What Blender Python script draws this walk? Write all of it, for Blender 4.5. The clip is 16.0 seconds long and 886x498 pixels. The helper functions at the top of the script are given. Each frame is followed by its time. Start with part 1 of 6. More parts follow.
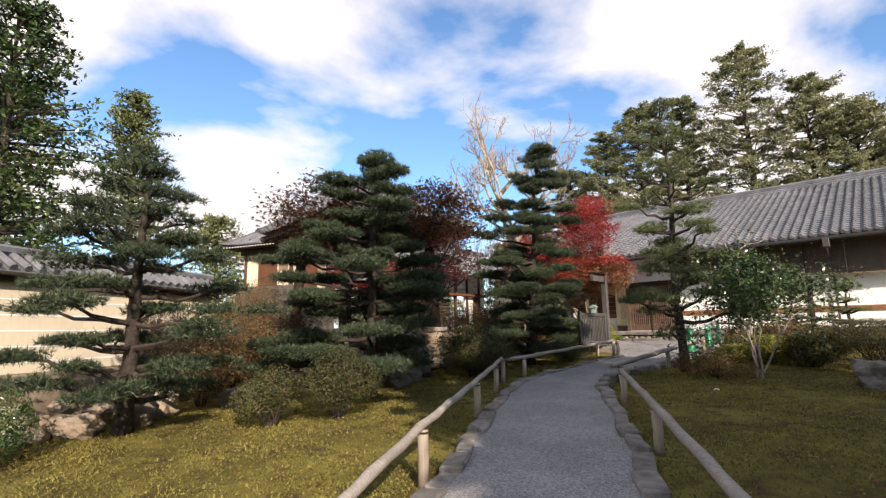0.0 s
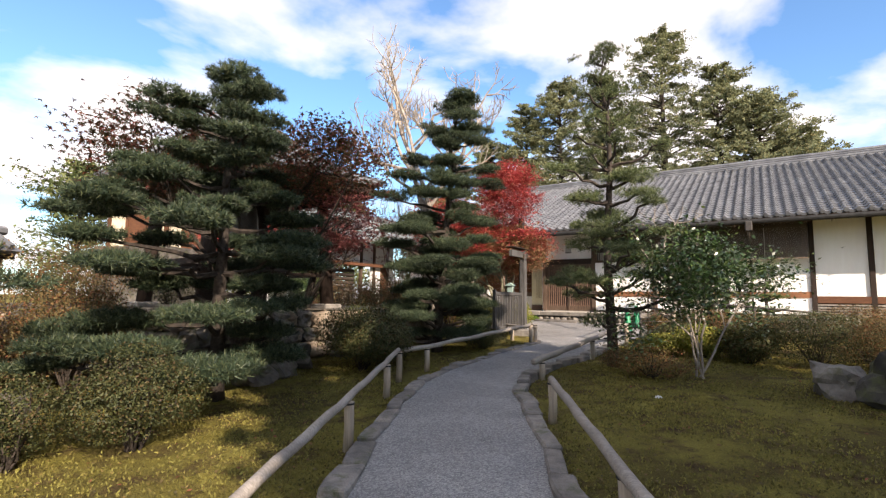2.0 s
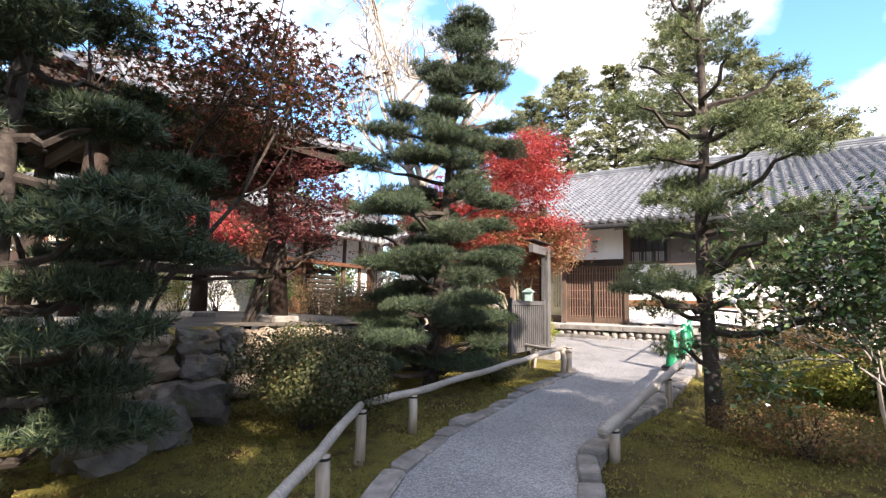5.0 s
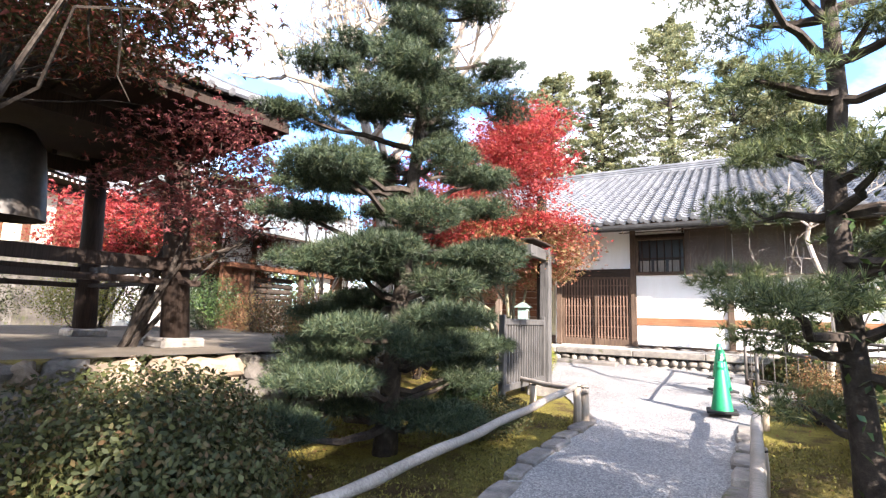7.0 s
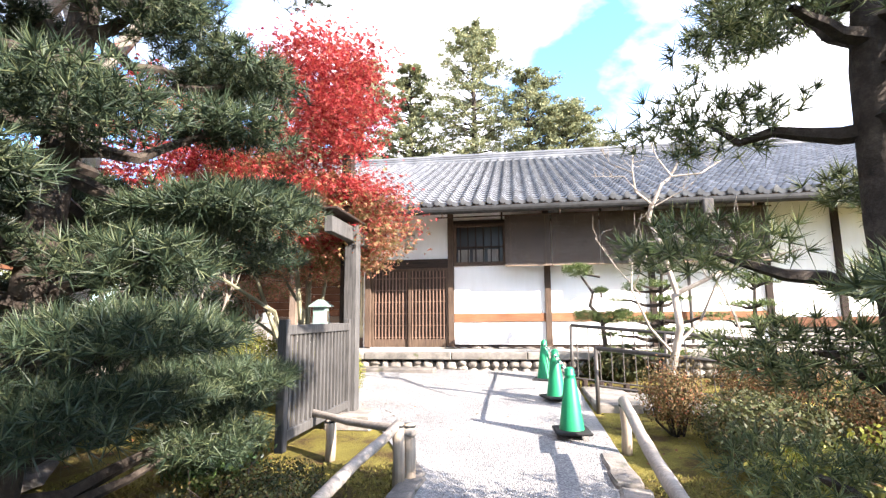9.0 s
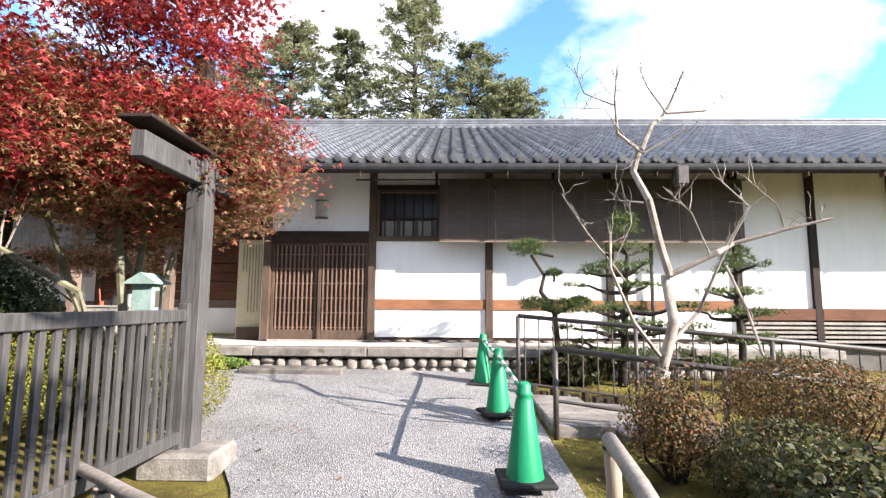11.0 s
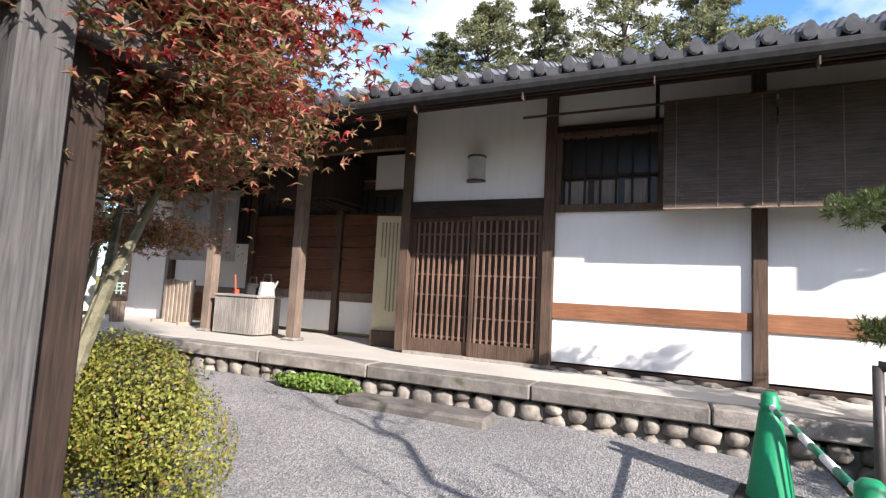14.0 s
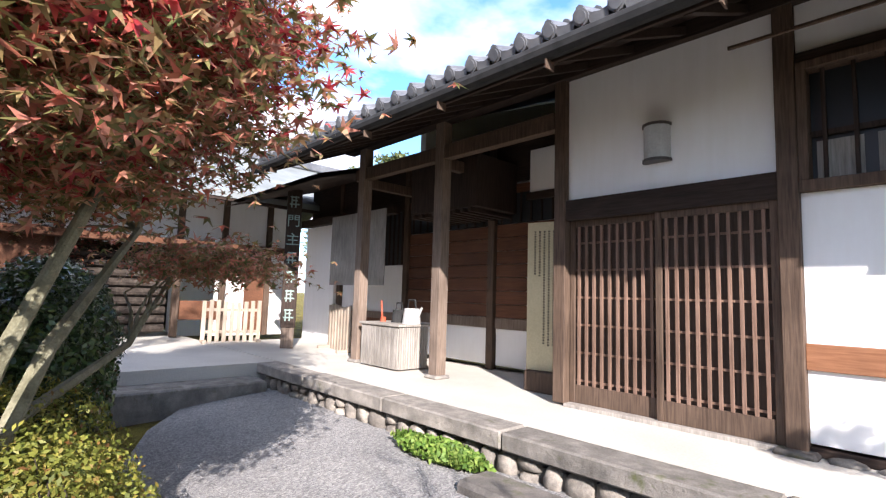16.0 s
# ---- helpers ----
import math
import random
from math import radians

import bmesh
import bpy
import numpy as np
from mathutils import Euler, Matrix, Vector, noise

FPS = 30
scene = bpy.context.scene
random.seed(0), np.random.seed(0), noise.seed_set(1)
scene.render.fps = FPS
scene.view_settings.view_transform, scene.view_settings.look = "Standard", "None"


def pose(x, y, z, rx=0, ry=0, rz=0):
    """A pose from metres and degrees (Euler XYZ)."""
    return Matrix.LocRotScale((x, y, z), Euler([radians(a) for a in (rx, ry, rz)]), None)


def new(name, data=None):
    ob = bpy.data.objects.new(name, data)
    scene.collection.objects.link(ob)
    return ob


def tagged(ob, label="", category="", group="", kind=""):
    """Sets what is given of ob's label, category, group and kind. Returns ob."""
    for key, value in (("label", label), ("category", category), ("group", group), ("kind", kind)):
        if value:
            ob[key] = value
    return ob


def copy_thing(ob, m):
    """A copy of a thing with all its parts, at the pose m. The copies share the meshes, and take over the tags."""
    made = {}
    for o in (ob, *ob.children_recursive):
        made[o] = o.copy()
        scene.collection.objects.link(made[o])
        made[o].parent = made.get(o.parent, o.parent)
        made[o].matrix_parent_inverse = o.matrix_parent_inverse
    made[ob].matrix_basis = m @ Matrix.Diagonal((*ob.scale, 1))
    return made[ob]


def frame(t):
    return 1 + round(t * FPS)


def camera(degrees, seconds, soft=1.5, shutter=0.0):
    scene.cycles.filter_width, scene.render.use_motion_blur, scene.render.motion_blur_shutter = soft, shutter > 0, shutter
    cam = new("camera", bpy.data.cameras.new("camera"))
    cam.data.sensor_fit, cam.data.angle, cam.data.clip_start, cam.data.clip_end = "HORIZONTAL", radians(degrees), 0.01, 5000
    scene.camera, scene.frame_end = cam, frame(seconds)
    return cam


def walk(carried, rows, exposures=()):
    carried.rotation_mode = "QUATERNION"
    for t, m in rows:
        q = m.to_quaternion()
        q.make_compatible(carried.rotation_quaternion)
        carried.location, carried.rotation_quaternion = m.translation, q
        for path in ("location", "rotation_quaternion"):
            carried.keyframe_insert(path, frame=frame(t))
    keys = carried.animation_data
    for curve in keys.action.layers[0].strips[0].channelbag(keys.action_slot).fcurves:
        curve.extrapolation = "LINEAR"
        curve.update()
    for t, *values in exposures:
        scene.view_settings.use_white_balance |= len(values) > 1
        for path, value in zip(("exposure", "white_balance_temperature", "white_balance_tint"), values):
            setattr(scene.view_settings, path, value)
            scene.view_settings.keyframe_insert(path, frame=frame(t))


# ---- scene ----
from itertools import product

cam = camera(83.5, 16.0, soft=1.3, shutter=0.0)
# seconds, x, y, z, yaw, pitch, roll
PATH = [
    (0.0, 6.507, 1.374, 1.159, 42.66, 9.24, -0.78),
    (0.5, 6.215, 1.853, 1.217, 37.69, 9.38, -0.18),
    (1.0, 5.903, 2.381, 1.251, 34.86, 8.04, 0.74),
    (1.5, 5.609, 2.917, 1.284, 30.60, 6.62, 0.68),
    (2.0, 5.307, 3.429, 1.384, 33.04, 5.81, 0.75),
    (2.5, 4.995, 3.904, 1.424, 30.99, 6.78, 0.76),
    (3.0, 4.688, 4.388, 1.414, 30.07, 7.34, 0.87),
    (3.5, 4.387, 4.831, 1.421, 32.46, 6.67, 0.96),
    (6.0, 2.765, 7.503, 1.565, 32.80, 6.29, 1.24),
    (6.5, 2.468, 8.057, 1.578, 31.58, 7.94, 1.85),
    (7.0, 2.163, 8.590, 1.580, 30.44, 7.98, 1.74),
    (7.5, 1.900, 9.123, 1.588, 30.25, 7.27, 2.41),
    (8.0, 1.652, 9.713, 1.634, 20.77, 8.98, 1.40),
    (8.5, 1.530, 10.286, 1.661, 17.85, 9.53, 0.50),
    (9.0, 1.394, 10.853, 1.659, 8.17, 7.92, -0.51),
    (9.5, 1.298, 11.325, 1.647, 0.60, 7.12, -0.02),
    (12.0, 1.557, 13.978, 1.718, 2.90, 4.78, 1.55),
    (12.5, 1.570, 14.492, 1.763, 10.78, 3.47, 1.95),
    (13.0, 1.479, 15.060, 1.757, 11.97, 4.13, 2.59),
    (13.5, 1.450, 15.594, 1.717, 16.00, 5.20, 2.88),
    (14.0, 1.266, 16.022, 1.785, 24.44, 5.11, 2.99),
    (14.5, 1.083, 16.510, 1.872, 27.13, 5.60, 2.71),
    (15.0, 1.054, 16.958, 1.906, 38.21, 5.19, 1.85),
    (15.5, 1.021, 17.281, 1.948, 46.18, 4.50, 1.53),
    (16.0, 0.875, 17.592, 1.993, 47.00, 5.48, 1.75),
]
EXPOSURES = [(0.0, 0.85, 7250, 18), (2.0, 1.12, 7300, 18), (3.5, 1.28, 7150, 18), (6.0, 2.34, 6650, 18), (7.5, 2.44, 6600, 17), (9.5, 2.55, 6600, 16), (12.0, 1.36, 6250, 16), (14.0, 1.33, 6300, 17), (16.0, 1.65, 6150, 18)]
walk(cam, [(t, pose(x, y, z, 90 + p, 0, w) @ Matrix.Rotation(radians(r), 4, "Z")) for t, x, y, z, w, p, r in PATH], EXPOSURES)

# ---- world and sun ----
SUN_TO = Vector((-0.86, 0.50, -0.53)).normalized()
SUN_EL = math.asin(-SUN_TO.z)
SUN_AZ = math.atan2(-SUN_TO.x, -SUN_TO.y)          # clockwise from +y
world = bpy.data.worlds.new("sky")
scene.world = world
world.use_nodes = True
wn, wl = world.node_tree.nodes, world.node_tree.links
bg = wn["Background"]
sky = wn.new("ShaderNodeTexSky")
sky.sky_type, sky.sun_disc = "NISHITA", False
sky.sun_elevation, sky.sun_rotation = SUN_EL, SUN_AZ
sky.air_density, sky.dust_density, sky.ozone_density = 1.0, 0.3, 2.0
tc = wn.new("ShaderNodeTexCoord")
sep = wn.new("ShaderNodeSeparateXYZ")
wl.new(tc.outputs["Generated"], sep.inputs[0])


def wmath(op, a, b=None, clamp=False):
    n = wn.new("ShaderNodeMath")
    n.operation, n.use_clamp = op, clamp
    for i, v in enumerate((a, b)):
        if v is None:
            continue
        if isinstance(v, (int, float)):
            n.inputs[i].default_value = v
        else:
            wl.new(v, n.inputs[i])
    return n.outputs[0]


# cumulus deck: the direction laid on a flat layer overhead
up = wmath("ADD", wmath("MAXIMUM", sep.outputs[2], 0.0), 0.22)
flat = wn.new("ShaderNodeCombineXYZ")
wl.new(wmath("DIVIDE", sep.outputs[0], up), flat.inputs[0])
wl.new(wmath("DIVIDE", sep.outputs[1], up), flat.inputs[1])
cloud = wn.new("ShaderNodeTexNoise")
cloud.inputs["Scale"].default_value, cloud.inputs["Detail"].default_value, cloud.inputs["Roughness"].default_value = 1.15, 8.0, 0.52
cloud.inputs["Distortion"].default_value = 0.25
shift = wn.new("ShaderNodeVectorMath")
shift.operation = "ADD"
shift.inputs[1].default_value = (3.4, 1.7, 0.0)
wl.new(flat.outputs[0], shift.inputs[0])
wl.new(shift.outputs[0], cloud.inputs["Vector"])
ramp = wn.new("ShaderNodeValToRGB")
ramp.color_ramp.elements[0].position, ramp.color_ramp.elements[1].position = 0.43, 0.55
wl.new(cloud.outputs[0], ramp.inputs[0])
tint = wn.new("ShaderNodeValToRGB")
tint.color_ramp.elements[0].position, tint.color_ramp.elements[1].position = 0.45, 0.75
tint.color_ramp.elements[0].color, tint.color_ramp.elements[1].color = (7.6, 7.8, 8.2, 1), (6.2, 6.4, 6.8, 1)
wl.new(cloud.outputs[0], tint.inputs[0])
blue = wn.new("ShaderNodeMix")
blue.data_type, blue.blend_type = "RGBA", "MULTIPLY"
blue.inputs[0].default_value = 1.0
wl.new(sky.outputs[0], blue.inputs[6])
blue.inputs[7].default_value = (1.0, 1.45, 1.75, 1)
over = wn.new("ShaderNodeMix")
over.data_type = "RGBA"
wl.new(ramp.outputs[0], over.inputs[0])
wl.new(blue.outputs[2], over.inputs[6])
wl.new(tint.outputs[0], over.inputs[7])
wl.new(over.outputs[2], bg.inputs[0])
bg.inputs[1].default_value = 0.085

sun = new("sun", bpy.data.lights.new("sun", "SUN"))
sun.data.energy, sun.data.angle, sun.data.color = 4.6, radians(0.55), (1.0, 0.93, 0.82)
sun.matrix_world = Matrix.Translation((20, -12, 30)) @ SUN_TO.to_track_quat("-Z", "Y").to_matrix().to_4x4()

# ---- materials ----


class Mat:
    """A small builder of node materials."""

    def __init__(self, name, rough=0.8, spec=0.3, metal=0.0):
        self.m = bpy.data.materials.new(name)
        self.m.use_nodes = True
        self.n, self.l = self.m.node_tree.nodes, self.m.node_tree.links
        self.b = self.n["Principled BSDF"]
        self.b.inputs["Roughness"].default_value = rough
        self.b.inputs["Specular IOR Level"].default_value = spec
        self.b.inputs["Metallic"].default_value = metal
        self.co = self.n.new("ShaderNodeTexCoord").outputs["Object"]
        self.world = self.n.new("ShaderNodeNewGeometry")

    def scaled(self, sx, sy, sz, world=False):
        n = self.n.new("ShaderNodeMapping")
        n.inputs["Scale"].default_value = (sx, sy, sz)
        self.l.new(self.world.outputs["Position"] if world else self.co, n.inputs[0])
        return n.outputs[0]

    def noise(self, scale, detail=4, rough=0.55, vec=None, dist=0.0):
        n = self.n.new("ShaderNodeTexNoise")
        n.inputs["Scale"].default_value, n.inputs["Detail"].default_value = scale, detail
        n.inputs["Roughness"].default_value, n.inputs["Distortion"].default_value = rough, dist
        self.l.new(vec if vec else self.world.outputs["Position"], n.inputs["Vector"])
        return n.outputs[0]

    def voronoi(self, scale, feature="F1", vec=None):
        n = self.n.new("ShaderNodeTexVoronoi")
        n.feature = feature
        n.inputs["Scale"].default_value = scale
        self.l.new(vec if vec else self.world.outputs["Position"], n.inputs["Vector"])
        return n

    def ramp(self, fac, *stops):
        n = self.n.new("ShaderNodeValToRGB")
        e = n.color_ramp.elements
        while len(e) < len(stops):
            e.new(0.5)
        for el, (p, c) in zip(e, stops):
            el.position = p
            el.color = (*c, 1) if len(c) == 3 else c
        self.l.new(fac, n.inputs[0])
        return n.outputs[0]

    def mix(self, fac, a, b, kind="MIX"):
        n = self.n.new("ShaderNodeMix")
        n.data_type, n.blend_type = "RGBA", kind
        for i, v in ((0, fac), (6, a), (7, b)):
            if isinstance(v, (int, float)):
                n.inputs[i].default_value = v
            elif isinstance(v, tuple):
                n.inputs[i].default_value = (*v, 1)
            else:
                self.l.new(v, n.inputs[i])
        return n.outputs[2]

    def island(self):
        return self.world.outputs["Random Per Island"]

    def each(self):
        return self.n.new("ShaderNodeObjectInfo").outputs["Random"]

    def colour(self, c):
        if isinstance(c, tuple):
            self.b.inputs["Base Color"].default_value = (*c, 1)
        else:
            self.l.new(c, self.b.inputs["Base Color"])
        return self

    def bump(self, height, strength=0.4, distance=0.01):
        n = self.n.new("ShaderNodeBump")
        n.inputs["Strength"].default_value, n.inputs["Distance"].default_value = strength, distance
        self.l.new(height, n.inputs["Height"])
        self.l.new(n.outputs[0], self.b.inputs["Normal"])
        return self


def plain(name, a, b, scale=6.0, rough=0.8, bump=0.3, dist=0.004, spec=0.3, fine=60.0, metal=0.0):
    """Two tones in broad patches, fine grain and relief."""
    k = Mat(name, rough, spec, metal)
    broad = k.ramp(k.noise(scale, 6), (0.3, a), (0.7, b))
    grain = k.noise(fine, 3)
    k.colour(k.mix(0.35, broad, k.ramp(grain, (0.25, (0.55, 0.55, 0.55)), (0.75, (1.15, 1.15, 1.15))), "MULTIPLY"))
    k.bump(grain, bump, dist)
    return k.m


def wood(name, a, b, axis="z", rough=0.75, each=0.25):
    """Grain that runs along one axis, with a change of tone from piece to piece."""
    k = Mat(name, rough, 0.25)
    s = {"x": (1.2, 22, 22), "y": (22, 1.2, 22), "z": (22, 22, 1.2)}[axis]
    grain = k.noise(3.0, 5, 0.6, k.scaled(*s), 0.4)
    col = k.ramp(grain, (0.3, a), (0.7, b))
    patch = k.ramp(k.noise(2.2, 4), (0.3, (0.72, 0.72, 0.72)), (0.7, (1.12, 1.12, 1.12)))
    col = k.mix(1.0, col, patch, "MULTIPLY")
    k.colour(k.mix(each, col, k.ramp(k.each(), (0, (0.55, 0.55, 0.55)), (1, (1.3, 1.3, 1.3))), "MULTIPLY"))
    k.bump(grain, 0.35, 0.004)
    return k.m


def leaf(name, stops, rough=0.55, trans=0.25, spec=0.3):
    """Leaves: a tone for each, from a ramp, with some light through them."""
    k = Mat(name, rough, spec)
    col = k.ramp(k.island(), *stops)
    broad = k.ramp(k.noise(1.3, 3), (0.3, (0.7, 0.7, 0.7)), (0.7, (1.25, 1.25, 1.25)))
    col = k.mix(1.0, col, broad, "MULTIPLY")
    k.colour(col)
    t = k.n.new("ShaderNodeBsdfTranslucent")
    k.l.new(col, t.inputs[0])
    m = k.n.new("ShaderNodeMixShader")
    m.inputs[0].default_value = trans
    k.l.new(k.b.outputs[0], m.inputs[1])
    k.l.new(t.outputs[0], m.inputs[2])
    k.l.new(m.outputs[0], k.n["Material Output"].inputs[0])
    return k.m


def moss_material():
    k = Mat("moss", 0.95, 0.1)
    fine = k.noise(90, 4, 0.7)
    broad = k.noise(0.7, 5, 0.6)
    a = k.ramp(broad, (0.32, (0.11, 0.088, 0.03)), (0.5, (0.20, 0.17, 0.042)), (0.68, (0.29, 0.25, 0.062)))
    brown = k.ramp(k.noise(2.6, 6, 0.65), (0.47, (0, 0, 0)), (0.66, (1, 1, 1)))
    a = k.mix(brown, a, (0.085, 0.055, 0.028))
    k.colour(k.mix(0.85, a, k.ramp(fine, (0.3, (0.3, 0.3, 0.3)), (0.7, (1.5, 1.5, 1.5))), "MULTIPLY"))
    k.bump(k.noise(38, 6, 0.8), 1.0, 0.05)
    return k.m


def gravel_material():
    k = Mat("gravel", 0.9, 0.2)
    v = k.voronoi(75)
    tone = k.ramp(v.outputs["Color"], (0.1, (0.155, 0.152, 0.15)), (0.5, (0.245, 0.24, 0.234)), (0.9, (0.37, 0.355, 0.335)))
    broad = k.ramp(k.noise(1.1, 5), (0.3, (0.78, 0.78, 0.8)), (0.7, (1.1, 1.1, 1.1)))
    k.colour(k.mix(1.0, tone, broad, "MULTIPLY"))
    k.bump(v.outputs["Distance"], 0.8, 0.012)
    return k.m


def stone_material(name, a, b, c, scale=3.0, moss=0.0):
    k = Mat(name, 0.85, 0.25)
    col = k.ramp(k.noise(scale, 7, 0.65), (0.3, a), (0.5, b), (0.72, c))
    col = k.mix(0.5, col, k.ramp(k.noise(120, 3), (0.3, (0.55, 0.55, 0.55)), (0.7, (1.25, 1.25, 1.25))), "MULTIPLY")
    col = k.mix(0.5, col, k.ramp(k.each(), (0, (0.5, 0.48, 0.46)), (1, (1.4, 1.35, 1.3))), "MULTIPLY")
    if moss:
        col = k.mix(k.ramp(k.noise(4.5, 5, 0.7), (0.62 - moss * 0.2, (0, 0, 0)), (0.75, (1, 1, 1))), col, (0.07, 0.08, 0.025))
    k.colour(col)
    k.bump(k.noise(14, 7, 0.7), 0.7, 0.02)
    return k.m


def tile_material():
    k = Mat("roof_tile", 0.42, 0.5)
    col = k.ramp(k.noise(2.2, 6, 0.7), (0.3, (0.075, 0.078, 0.088)), (0.55, (0.14, 0.145, 0.155)), (0.75, (0.24, 0.245, 0.255)))
    col = k.mix(0.5, col, k.ramp(k.island(), (0, (0.55, 0.55, 0.57)), (1, (1.35, 1.35, 1.32))), "MULTIPLY")
    k.colour(col)
    k.bump(k.noise(30, 5), 0.25, 0.006)
    return k.m


def plaster(name, a, b, streak=0.25):
    k = Mat(name, 0.9, 0.15)
    col = k.ramp(k.noise(1.4, 6, 0.6), (0.3, a), (0.7, b))
    stain = k.ramp(k.noise(3.0, 5, 0.6, k.scaled(4, 4, 0.5, True)), (0.35, (0.86, 0.84, 0.8)), (0.65, (1, 1, 1)))
    k.colour(k.mix(streak, col, stain, "MULTIPLY"))
    k.bump(k.noise(50, 4), 0.15, 0.003)
    return k.m


